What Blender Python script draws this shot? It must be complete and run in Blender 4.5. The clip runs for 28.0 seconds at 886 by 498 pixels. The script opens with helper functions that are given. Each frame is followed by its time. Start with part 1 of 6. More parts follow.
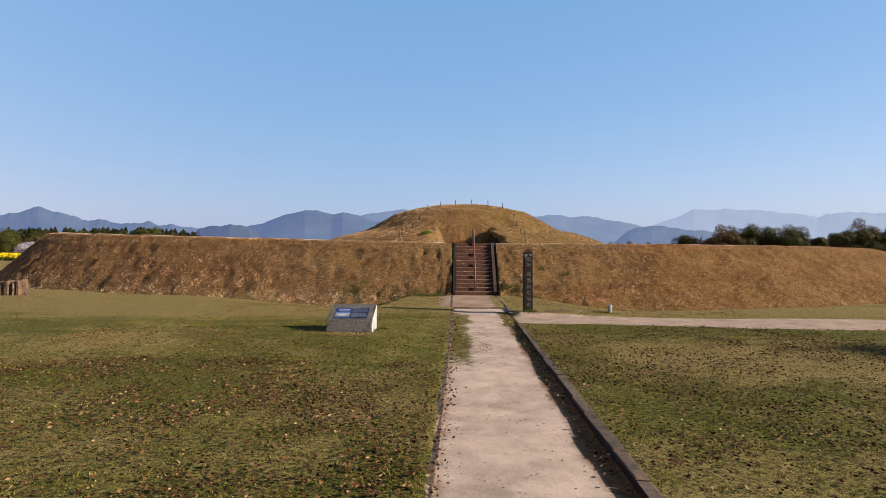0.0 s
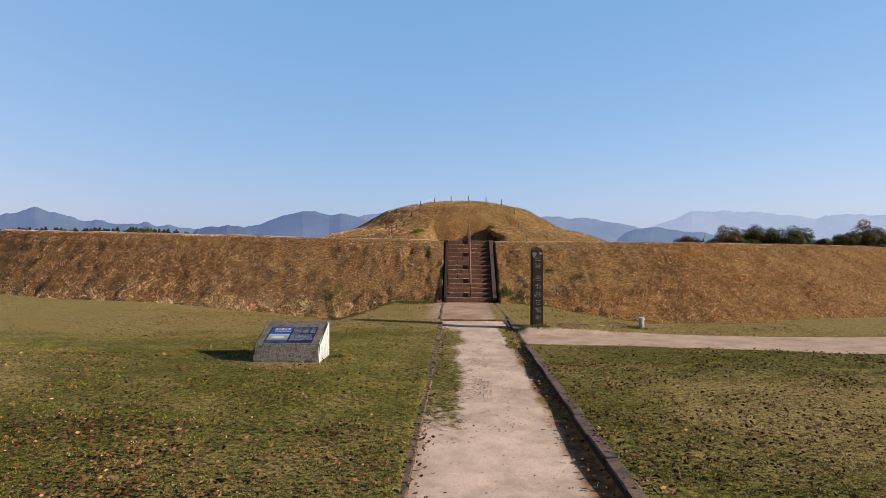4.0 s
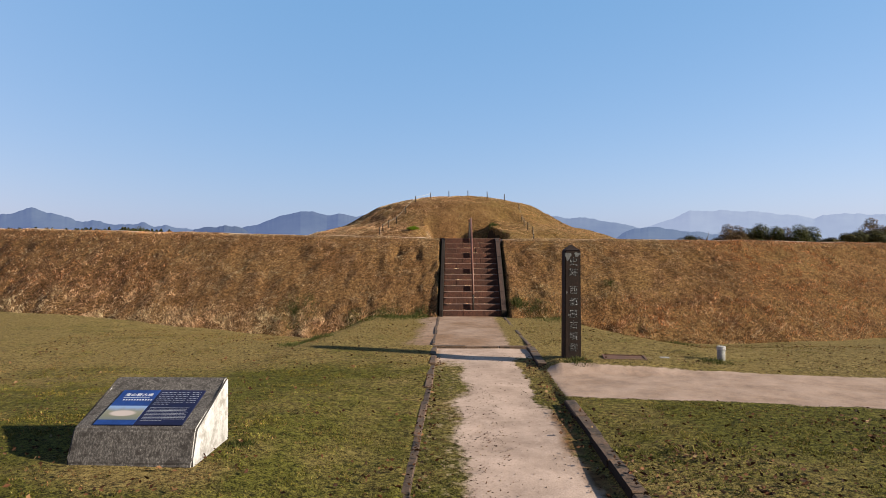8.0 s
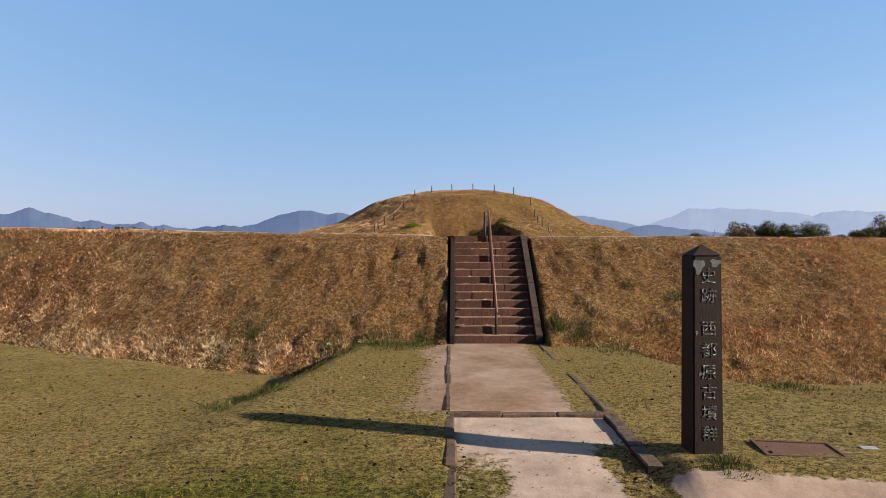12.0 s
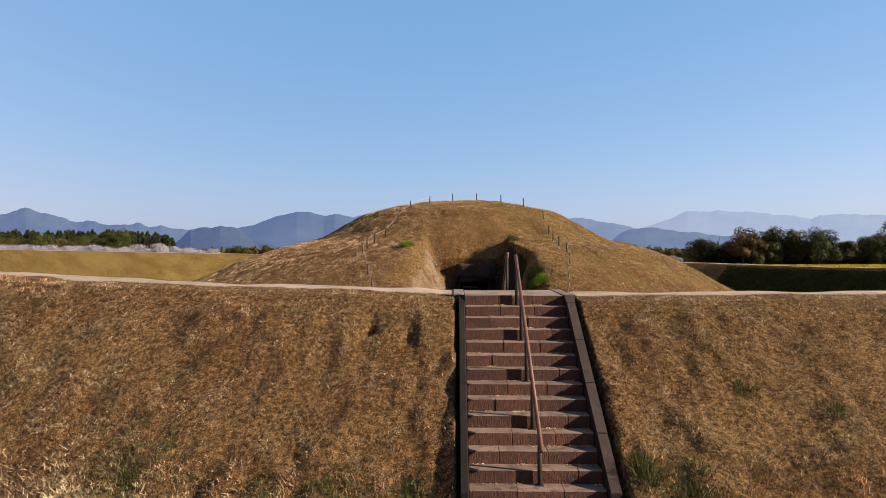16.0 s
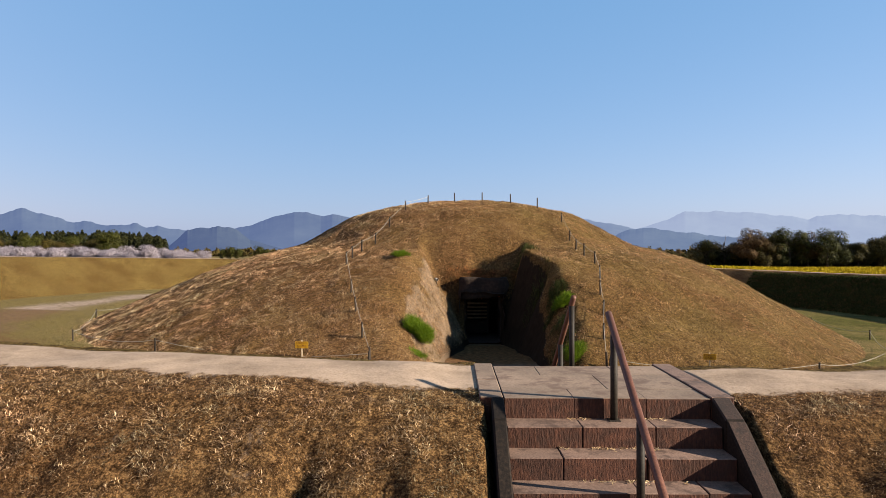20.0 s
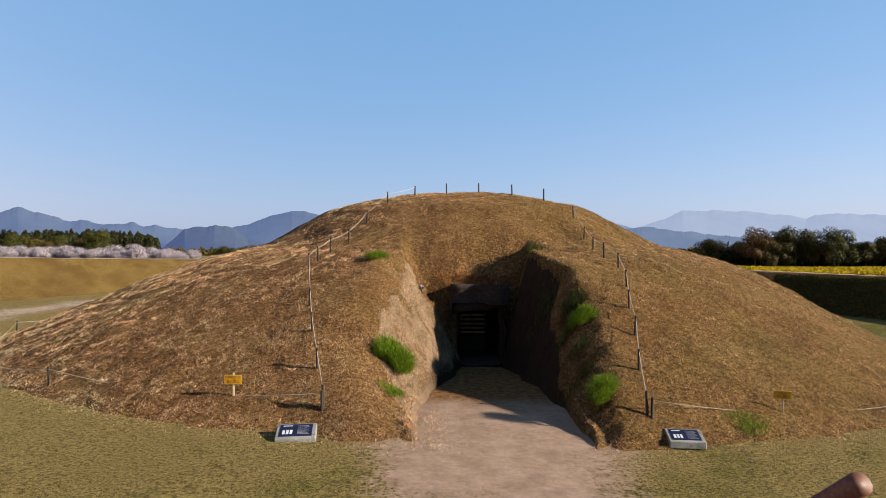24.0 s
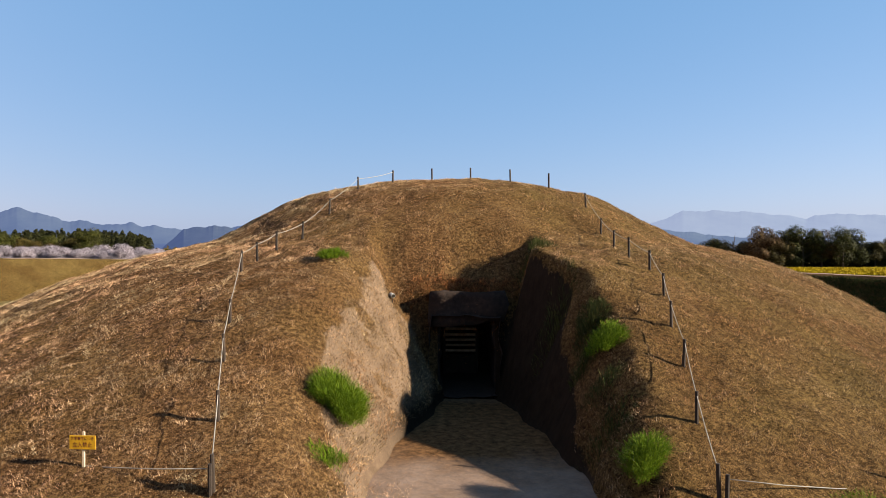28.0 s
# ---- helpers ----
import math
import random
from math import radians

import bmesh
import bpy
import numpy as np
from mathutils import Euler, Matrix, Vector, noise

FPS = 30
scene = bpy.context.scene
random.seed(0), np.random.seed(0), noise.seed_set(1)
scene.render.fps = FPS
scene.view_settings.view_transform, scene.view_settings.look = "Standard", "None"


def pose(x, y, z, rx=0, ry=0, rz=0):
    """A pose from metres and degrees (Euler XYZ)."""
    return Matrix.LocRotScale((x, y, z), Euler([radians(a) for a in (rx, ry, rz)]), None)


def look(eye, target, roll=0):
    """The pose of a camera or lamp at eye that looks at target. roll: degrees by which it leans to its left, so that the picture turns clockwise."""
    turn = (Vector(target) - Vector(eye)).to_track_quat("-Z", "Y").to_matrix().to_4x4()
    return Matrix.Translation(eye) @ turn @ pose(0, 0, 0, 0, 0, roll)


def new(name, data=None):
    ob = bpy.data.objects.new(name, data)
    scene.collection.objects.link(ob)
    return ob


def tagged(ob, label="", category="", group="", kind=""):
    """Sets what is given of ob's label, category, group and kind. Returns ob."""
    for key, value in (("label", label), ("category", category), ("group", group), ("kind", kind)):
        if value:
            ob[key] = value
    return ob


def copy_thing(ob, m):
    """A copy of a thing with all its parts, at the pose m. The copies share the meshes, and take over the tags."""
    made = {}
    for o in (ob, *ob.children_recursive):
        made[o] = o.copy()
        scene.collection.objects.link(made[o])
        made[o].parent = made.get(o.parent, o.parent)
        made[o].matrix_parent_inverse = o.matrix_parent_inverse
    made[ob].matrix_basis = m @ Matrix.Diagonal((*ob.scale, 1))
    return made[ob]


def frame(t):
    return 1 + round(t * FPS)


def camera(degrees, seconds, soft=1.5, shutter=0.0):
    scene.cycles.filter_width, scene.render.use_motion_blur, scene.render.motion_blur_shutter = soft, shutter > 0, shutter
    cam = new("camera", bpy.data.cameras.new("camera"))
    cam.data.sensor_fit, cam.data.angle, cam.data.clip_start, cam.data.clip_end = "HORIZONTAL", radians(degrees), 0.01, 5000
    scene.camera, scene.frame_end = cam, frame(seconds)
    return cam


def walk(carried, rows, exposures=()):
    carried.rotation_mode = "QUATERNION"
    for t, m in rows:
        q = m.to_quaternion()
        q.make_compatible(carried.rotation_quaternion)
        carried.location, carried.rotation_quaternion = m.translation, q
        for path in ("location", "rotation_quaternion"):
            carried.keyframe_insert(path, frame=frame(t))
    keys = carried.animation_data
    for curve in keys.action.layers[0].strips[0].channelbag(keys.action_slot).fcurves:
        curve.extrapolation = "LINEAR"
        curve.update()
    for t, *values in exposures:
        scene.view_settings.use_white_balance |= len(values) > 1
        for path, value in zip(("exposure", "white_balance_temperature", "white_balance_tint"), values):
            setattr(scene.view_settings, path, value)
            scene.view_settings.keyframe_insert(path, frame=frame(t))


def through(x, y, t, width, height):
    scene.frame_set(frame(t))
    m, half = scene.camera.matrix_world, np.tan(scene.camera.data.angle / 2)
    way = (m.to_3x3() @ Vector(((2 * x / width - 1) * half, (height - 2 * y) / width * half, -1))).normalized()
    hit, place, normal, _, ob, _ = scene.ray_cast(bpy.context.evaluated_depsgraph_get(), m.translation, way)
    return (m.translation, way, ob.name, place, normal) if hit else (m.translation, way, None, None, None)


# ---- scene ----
cam = camera(69.8, 28.0, soft=0.6)
PATH = [
    (0, (0.29, -29.418, 2.112), (0.232, -27.419, 2.114), 0.0),
    (0.5, (0.295, -28.974, 2.109), (0.238, -26.975, 2.111), 0.0),
    (1, (0.278, -28.45, 2.12), (0.221, -26.451, 2.121), -0.0),
    (1.5, (0.285, -27.933, 2.098), (0.229, -25.934, 2.100), -0.0),
    (2, (0.290, -27.343, 2.074), (0.235, -25.343, 2.077), -0.1),
    (2.5, (0.284, -26.752, 2.054), (0.231, -24.753, 2.058), -0.0),
    (3, (0.325, -26.062, 2.052), (0.273, -24.063, 2.059), 0.1),
    (3.5, (0.405, -25.366, 2.025), (0.353, -23.367, 2.031), 0.1),
    (5.5, (0.758, -22.486, 1.973), (0.710, -20.487, 1.979), 0.1),
    (6, (0.814, -21.884, 1.993), (0.768, -19.884, 2.000), 0.1),
    (6.5, (0.720, -21.264, 1.986), (0.674, -19.264, 1.993), 0.1),
    (7, (0.601, -20.677, 1.998), (0.555, -18.677, 2.004), 0.1),
    (7.5, (0.511, -20.049, 2.011), (0.466, -18.050, 2.016), 0.0),
    (8, (0.447, -19.412, 2.000), (0.401, -17.412, 2.006), -0.0),
    (8.5, (0.375, -18.782, 1.966), (0.331, -16.782, 1.971), -0.0),
    (9, (0.330, -18.179, 1.974), (0.286, -16.180, 1.979), 0.0),
    (9.5, (0.274, -17.553, 1.984), (0.231, -15.553, 1.990), 0.1),
    (10, (0.225, -16.907, 1.982), (0.183, -14.907, 1.988), 0.1),
    (10.5, (0.183, -16.239, 1.972), (0.141, -14.240, 1.977), 0.2),
    (11, (0.096, -15.545, 1.949), (0.054, -13.545, 1.956), 0.1),
    (11.5, (0.066, -14.814, 2.037), (0.024, -12.814, 2.037), -0.2),
    (12, (0.049, -14.056, 2.079), (0.006, -12.056, 2.081), -0.2),
    (12.5, (-0.025, -13.231, 2.200), (-0.065, -11.231, 2.201), -0.2),
    (14.5, (-0.056, -10.064, 2.866), (-0.094, -8.064, 2.870), -0.0),
    (15, (-0.116, -9.416, 3.059), (-0.153, -7.416, 3.065), -0.0),
    (15.5, (-0.15, -8.795, 3.222), (-0.186, -6.795, 3.229), 0.0),
    (16, (-0.189, -8.165, 3.247), (-0.225, -6.166, 3.254), 0.0),
    (16.5, (-0.186, -7.375, 3.259), (-0.222, -5.375, 3.265), 0.0),
    (17, (-0.237, -6.56, 3.307), (-0.272, -4.56, 3.314), -0.0),
    (17.5, (-0.317, -5.818, 3.422), (-0.35, -3.819, 3.429), -0.1),
    (18, (-0.351, -5.149, 3.498), (-0.384, -3.149, 3.504), -0.1),
    (18.5, (-0.393, -4.471, 3.567), (-0.425, -2.471, 3.573), -0.1),
    (19, (-0.407, -3.739, 3.615), (-0.438, -1.74, 3.622), 0.0),
    (19.5, (-0.433, -2.959, 3.694), (-0.464, -0.959, 3.701), 0.0),
    (20, (-0.449, -2.171, 3.714), (-0.478, -0.171, 3.722), 0.0),
    (20.5, (-0.49, -1.503, 3.785), (-0.517, 0.497, 3.792), -0.1),
    (21, (-0.483, -0.821, 3.829), (-0.51, 1.179, 3.836), -0.1),
    (21.5, (-0.485, -0.092, 3.812), (-0.511, 1.907, 3.818), -0.0),
    (23.5, (-0.23, 2.674, 3.817), (-0.254, 4.673, 3.822), -0.0),
    (24, (-0.114, 3.315, 3.786), (-0.137, 5.315, 3.791), -0.0),
    (24.5, (0.007, 3.976, 3.759), (-0.017, 5.976, 3.765), 0.0),
    (25, (0.118, 4.653, 3.753), (0.094, 6.652, 3.758), -0.0),
    (25.5, (0.219, 5.334, 3.754), (0.195, 7.334, 3.758), -0.1),
    (26, (0.29, 6.021, 3.735), (0.266, 8.02, 3.74), -0.0),
    (26.5, (0.36, 6.72, 3.717), (0.336, 8.72, 3.721), -0.0),
    (27, (0.403, 7.433, 3.709), (0.38, 9.433, 3.712), -0.0),
    (27.5, (0.444, 8.111, 3.693), (0.42, 10.111, 3.698), 0.0),
    (28, (0.465, 8.692, 3.696), (0.443, 10.691, 3.702), 0.0),
]
walk(cam, [(t, look(eye, target, roll)) for t, eye, target, roll in PATH], exposures=[(0.0, 1.86), (28.0, 1.86)])

# ---- light ----
SUN_TO = Vector((5.17, -1.42, 2.08)).normalized()     # low morning sun, from the right and a little behind
world = bpy.data.worlds.new("sky")
scene.world = world
world.use_nodes = True
wn = world.node_tree.nodes
wn.clear()
sky = wn.new("ShaderNodeTexSky")
sky.sky_type, sky.sun_disc = "NISHITA", False
sky.sun_elevation, sky.sun_rotation = math.asin(SUN_TO.z), -math.atan2(SUN_TO.x, SUN_TO.y)
sky.air_density, sky.dust_density, sky.ozone_density, sky.altitude = 1.0, 1.2, 2.6, 100
back, out = wn.new("ShaderNodeBackground"), wn.new("ShaderNodeOutputWorld")
back.inputs["Strength"].default_value = 0.668
veil = wn.new("ShaderNodeMix")          # the clear sky under an even veil of pale haze
veil.data_type, veil.blend_type = "RGBA", "MIX"
dim = wn.new("ShaderNodeVectorMath")
dim.operation, dim.inputs[1].default_value = "MULTIPLY", (0.0890, 0.0555, 0.0435)
veil.inputs[0].default_value, veil.inputs[7].default_value = 0.45, (0.071, 0.253, 0.50, 1)
world.node_tree.links.new(sky.outputs[0], dim.inputs[0])
world.node_tree.links.new(dim.outputs[0], veil.inputs[6])
world.node_tree.links.new(veil.outputs[2], back.inputs[0])
world.node_tree.links.new(back.outputs[0], out.inputs[0])
sun = new("sun", bpy.data.lights.new("sun", "SUN"))
sun.data.energy, sun.data.angle, sun.data.color = 5.0, radians(1.0), (1.0, 0.89, 0.73)
sun.matrix_basis = look(SUN_TO * 50, (0, 0, 0))

# ---- materials ----


def ramp_node(nodes, stops):
    r = nodes.new("ShaderNodeValToRGB")
    el = r.color_ramp.elements
    while len(el) < len(stops):
        el.new(0.5)
    for e, (p, c) in zip(el, stops):
        e.position, e.color = p, (*c, 1)
    return r


def noise_node(nt, scale, detail=4.0, rough=0.6, stretch=None, dim="POSITION"):
    n = nt.nodes.new("ShaderNodeTexNoise")
    n.inputs["Scale"].default_value, n.inputs["Detail"].default_value, n.inputs["Roughness"].default_value = scale, detail, rough
    src = nt.nodes.new("ShaderNodeNewGeometry").outputs["Position"] if dim == "POSITION" else nt.nodes.new("ShaderNodeTexCoord").outputs["Object"]
    if stretch:
        m = nt.nodes.new("ShaderNodeMapping")
        m.inputs["Scale"].default_value = stretch
        nt.links.new(src, m.inputs[0])
        src = m.outputs[0]
    nt.links.new(src, n.inputs["Vector"])
    return n


def mix_node(nt, a, b, fac, blend="MIX"):
    m = nt.nodes.new("ShaderNodeMix")
    m.data_type, m.blend_type = "RGBA", blend
    for sock, v in ((m.inputs[6], a), (m.inputs[7], b), (m.inputs[0], fac)):
        if hasattr(v, "is_linked"):
            nt.links.new(v, sock)
        else:
            sock.default_value = (*v, 1) if isinstance(v, tuple) else v
    return m.outputs[2]


def base_mat(name, rough=0.8, metal=0.0, spec=0.3):
    m = bpy.data.materials.new(name)
    m.use_nodes = True
    b = m.node_tree.nodes["Principled BSDF"]
    b.inputs["Roughness"].default_value, b.inputs["Metallic"].default_value, b.inputs["Specular IOR Level"].default_value = rough, metal, spec
    return m, m.node_tree, b


def add_bump(nt, b, height, strength=0.5, dist=0.02):
    k = nt.nodes.new("ShaderNodeBump")
    k.inputs["Strength"].default_value, k.inputs["Distance"].default_value = strength, dist
    nt.links.new(height, k.inputs["Height"])
    nt.links.new(k.outputs[0], b.inputs["Normal"])


def surface(name, dark, mid, light, fine=40.0, coarse=1.5, rough=0.85, metal=0.0, bump=0.4, dist=0.01, vary=0.0, stain=None, stretch=None, spec=0.3):
    """Two scales of noise over three tones, with fine relief; vary: difference from piece to piece; stain: colour of large blots."""
    m, nt, b = base_mat(name, rough, metal, spec)
    n1, n2 = noise_node(nt, fine, 5, 0.65, stretch), noise_node(nt, coarse, 4, 0.6)
    r = ramp_node(nt.nodes, [(0.3, dark), (0.5, mid), (0.72, light)])
    nt.links.new(n1.outputs[0], r.inputs[0])
    shade = ramp_node(nt.nodes, [(0.32, (0.72, 0.72, 0.72)), (0.68, (1.2, 1.2, 1.2))])
    nt.links.new(n2.outputs[0], shade.inputs[0])
    c = mix_node(nt, r.outputs[0], shade.outputs[0], 1.0, "MULTIPLY")
    if stain:
        n3 = noise_node(nt, coarse * 2.7, 6, 0.7)
        s = ramp_node(nt.nodes, [(0.5, (0, 0, 0)), (0.62, (1, 1, 1))])
        nt.links.new(n3.outputs[0], s.inputs[0])
        c = mix_node(nt, c, stain, s.outputs[0])
    if vary:
        info = nt.nodes.new("ShaderNodeObjectInfo")
        v = ramp_node(nt.nodes, [(0.0, (1 - vary,) * 3), (1.0, (1 + vary,) * 3)])
        nt.links.new(info.outputs["Random"], v.inputs[0])
        c = mix_node(nt, c, v.outputs[0], 1.0, "MULTIPLY")
    nt.links.new(c, b.inputs["Base Color"])
    if bump:
        add_bump(nt, b, n1.outputs[0], bump, dist)
    return m


def leafy(name, stops, rough=0.7, patch=0.0, through=0.0, big=None, spec=0.06, knots=1.0):
    """Blades and leaves: tone by piece, with slow drifts of tone over the place."""
    m, nt, b = base_mat(name, rough, 0.0, spec)
    geo = nt.nodes.new("ShaderNodeNewGeometry")
    r = ramp_node(nt.nodes, stops)
    nt.links.new(geo.outputs["Random Per Island"], r.inputs[0])
    c = r.outputs[0]
    if patch:
        n = noise_node(nt, patch, 3, 0.6)
        lo, hi = big or ((0.6, 0.6, 0.6), (1.3, 1.3, 1.3))
        s = ramp_node(nt.nodes, [(0.35, lo), (0.65, hi)])
        nt.links.new(n.outputs[0], s.inputs[0])
        c = mix_node(nt, c, s.outputs[0], 1.0, "MULTIPLY")
        knot = ramp_node(nt.nodes, [(0.37, tuple(1 - knots * v for v in (0.62, 0.64, 0.65))), (0.61, tuple(1 + knots * v for v in (0.6, 0.58, 0.55)))])
        nt.links.new(noise_node(nt, 8.5, 3, 0.75).outputs[0], knot.inputs[0])
        c = mix_node(nt, c, knot.outputs[0], 1.0, "MULTIPLY")
        clump = ramp_node(nt.nodes, [(0.40, (0.68, 0.66, 0.64)), (0.60, (1.3, 1.29, 1.28))])
        nt.links.new(noise_node(nt, 3.3, 4, 0.7).outputs[0], clump.inputs[0])
        c = mix_node(nt, c, clump.outputs[0], 1.0, "MULTIPLY")
        drift = ramp_node(nt.nodes, [(0.36, (1.10, 0.95, 0.88)), (0.64, (0.88, 1.0, 0.94))])
        nt.links.new(noise_node(nt, patch * 0.4, 4, 0.65).outputs[0], drift.inputs[0])
        c = mix_node(nt, c, drift.outputs[0], 1.0, "MULTIPLY")
    nt.links.new(c, b.inputs["Base Color"])
    if through:
        t = nt.nodes.new("ShaderNodeBsdfTranslucent")
        nt.links.new(c, t.inputs[0])
        mx = nt.nodes.new("ShaderNodeMixShader")
        mx.inputs[0].default_value = through
        nt.links.new(b.outputs[0], mx.inputs[1])
        nt.links.new(t.outputs[0], mx.inputs[2])
        nt.links.new(mx.outputs[0], nt.nodes["Material Output"].inputs[0])
    return m


def land_mat(name, grassy, bare_tones, grit=60.0, soil_shade=None, depth=0.14):
    """Turf that gives way to bare earth where the attribute 'bare' says that feet have worn it."""
    m, nt, b = base_mat(name, 0.95, 0.0, 0.04)
    turf = grassy(nt)
    n1, n2 = noise_node(nt, grit, 6, 0.7), noise_node(nt, 1.7, 7, 0.7)
    r = ramp_node(nt.nodes, [(0.25, bare_tones[0]), (0.45, bare_tones[1]), (0.8, bare_tones[2])])
    nt.links.new(n1.outputs[0], r.inputs[0])
    s = ramp_node(nt.nodes, [(0.34, (0.70, 0.67, 0.65)), (0.62, (1.14, 1.12, 1.11))])
    nt.links.new(n2.outputs[0], s.inputs[0])
    earth = mix_node(nt, r.outputs[0], s.outputs[0], 1.0, "MULTIPLY")
    # darker tones: earth by kerbs and apron, painted shade in the passage
    if soil_shade:
        soil_at = nt.nodes.new("ShaderNodeAttribute")
        soil_at.attribute_name = "soil_shade"
        soil = ramp_node(nt.nodes, [(0.3, soil_shade[0]), (0.7, soil_shade[1])])
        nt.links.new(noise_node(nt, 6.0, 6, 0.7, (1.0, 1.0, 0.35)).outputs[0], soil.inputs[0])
        earth = mix_node(nt, earth, soil.outputs[0], soil_at.outputs["Fac"])
    at = nt.nodes.new("ShaderNodeAttribute")
    at.attribute_name = "bare"
    edge = noise_node(nt, 7.0, 6, 0.75)
    add = nt.nodes.new("ShaderNodeMath")
    add.operation = "ADD"
    nt.links.new(at.outputs["Fac"], add.inputs[0])
    nt.links.new(edge.outputs[0], add.inputs[1])
    cut = ramp_node(nt.nodes, [(0.80, (0, 0, 0)), (1.0, (1, 1, 1))])
    half = nt.nodes.new("ShaderNodeMath")
    half.operation, half.inputs[1].default_value = "SUBTRACT", 0.05
    nt.links.new(add.outputs[0], half.inputs[0])
    nt.links.new(half.outputs[0], cut.inputs[0])
    nt.links.new(mix_node(nt, turf, earth, cut.outputs[0]), b.inputs["Base Color"])
    rel = noise_node(nt, 13, 5, 0.8)
    soft = mix_node(nt, (0.5, 0.5, 0.5), n2.outputs[0], 0.22)
    flat = mix_node(nt, rel.outputs[0], soft, cut.outputs[0])
    add_bump(nt, b, flat, 1.0, depth)
    return m


def lawn_tones(nt):
    """Short winter lawn: green in patches among straw."""
    small, clump, mid, wide = noise_node(nt, 50, 3, 0.8), noise_node(nt, 14, 4, 0.8), noise_node(nt, 0.9, 6, 0.75), noise_node(nt, 0.16, 4, 0.6)
    fine = nt.nodes.new("ShaderNodeMix")
    fine.inputs[0].default_value = 0.5
    nt.links.new(small.outputs[0], fine.inputs[2])
    nt.links.new(clump.outputs[0], fine.inputs[3])
    green = ramp_node(nt.nodes, [(0.44, (0.009, 0.0092, 0.0022)), (0.57, (0.092, 0.085, 0.0158))])
    straw = ramp_node(nt.nodes, [(0.43, (0.028, 0.019, 0.0075)), (0.57, (0.192, 0.142, 0.051))])
    nt.links.new(fine.outputs[0], green.inputs[0])
    nt.links.new(fine.outputs[0], straw.inputs[0])
    both = nt.nodes.new("ShaderNodeMath")
    both.operation = "ADD"
    nt.links.new(mid.outputs[0], both.inputs[0])
    nt.links.new(wide.outputs[0], both.inputs[1])
    half = nt.nodes.new("ShaderNodeMath")
    half.operation, half.inputs[1].default_value = "MULTIPLY", 0.5
    nt.links.new(both.outputs[0], half.inputs[0])
    off = nt.nodes.new("ShaderNodeMath")
    off.operation = "ADD"
    nt.links.new(half.outputs[0], off.inputs[0])
    k = ramp_node(nt.nodes, [(0.44, (0, 0, 0)), (0.60, (1, 1, 1))])
    nt.links.new(off.outputs[0], k.inputs[0])
    dry = nt.nodes.new("ShaderNodeAttribute")
    dry.attribute_name = "dry"
    nt.links.new(dry.outputs["Fac"], off.inputs[1])
    return mix_node(nt, green.outputs[0], straw.outputs[0], k.outputs[0])


def thatch_tones(nt):
    """Matted dead grass on the slopes."""
    small, clump, mid = noise_node(nt, 55, 3, 0.8), noise_node(nt, 12, 5, 0.85), noise_node(nt, 0.5, 4, 0.6)
    fine = nt.nodes.new("ShaderNodeMix")
    fine.inputs[0].default_value = 0.55
    nt.links.new(small.outputs[0], fine.inputs[2])
    nt.links.new(clump.outputs[0], fine.inputs[3])
    r = ramp_node(nt.nodes, [(0.40, (0.016, 0.0078, 0.0033)), (0.5, (0.082, 0.044, 0.018)), (0.59, (0.262, 0.153, 0.065))])
    nt.links.new(fine.outputs[0], r.inputs[0])
    s = ramp_node(nt.nodes, [(0.35, (0.8, 0.72, 0.68)), (0.65, (1.15, 1.15, 1.1))])
    nt.links.new(mid.outputs[0], s.inputs[0])
    olive = ramp_node(nt.nodes, [(0.435, (0.00933, 0.00548, 0.00161)), (0.57, (0.16, 0.107, 0.034))])
    nt.links.new(fine.outputs[0], olive.inputs[0])
    at = nt.nodes.new("ShaderNodeAttribute")
    at.attribute_name = "dry"
    both = mix_node(nt, r.outputs[0], olive.outputs[0], at.outputs["Fac"])
    return mix_node(nt, both, s.outputs[0], 1.0, "MULTIPLY")


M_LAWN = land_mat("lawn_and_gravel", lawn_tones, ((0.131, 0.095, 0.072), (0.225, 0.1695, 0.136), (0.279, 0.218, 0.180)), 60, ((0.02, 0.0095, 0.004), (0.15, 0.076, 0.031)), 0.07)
M_SLOPE = land_mat("dry_turf", thatch_tones, ((0.138, 0.098, 0.0686), (0.23, 0.171, 0.123), (0.284, 0.218, 0.164)), 40)
# the last two tones paint shade into the passage
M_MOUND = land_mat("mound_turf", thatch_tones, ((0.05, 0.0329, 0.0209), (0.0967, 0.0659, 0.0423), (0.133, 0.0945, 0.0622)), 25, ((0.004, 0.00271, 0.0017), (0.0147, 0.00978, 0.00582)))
M_STRAW = leafy("straw_blades", [(0.0, (0.0264, 0.00974, 0.00352)), (0.3, (0.121, 0.0448, 0.0157)), (0.7, (0.328, 0.141, 0.0534)), (1.0, (0.428, 0.205, 0.0918))], 0.75, 0.9, 0.15, ((0.72, 0.69, 0.66), (1.16, 1.14, 1.1)))
M_MOUNDSTRAW = leafy("mound_straw_blades", [(0.0, (0.0338, 0.0187, 0.00896)), (0.3, (0.156, 0.086, 0.0398)), (0.7, (0.421, 0.269, 0.137)), (1.0, (0.549, 0.392, 0.234))], 0.75, 0.9, 0.15, ((0.72, 0.69, 0.66), (1.16, 1.14, 1.1)))
M_DEAD = leafy("grey_dead_blades", [(0.0, (0.0214, 0.0128, 0.00677)), (0.35, (0.118, 0.0727, 0.0354)), (0.75, (0.312, 0.201, 0.104)), (1.0, (0.408, 0.278, 0.158))], 0.75, 1.6, 0.15, ((0.72, 0.71, 0.69), (1.12, 1.1, 1.08)))
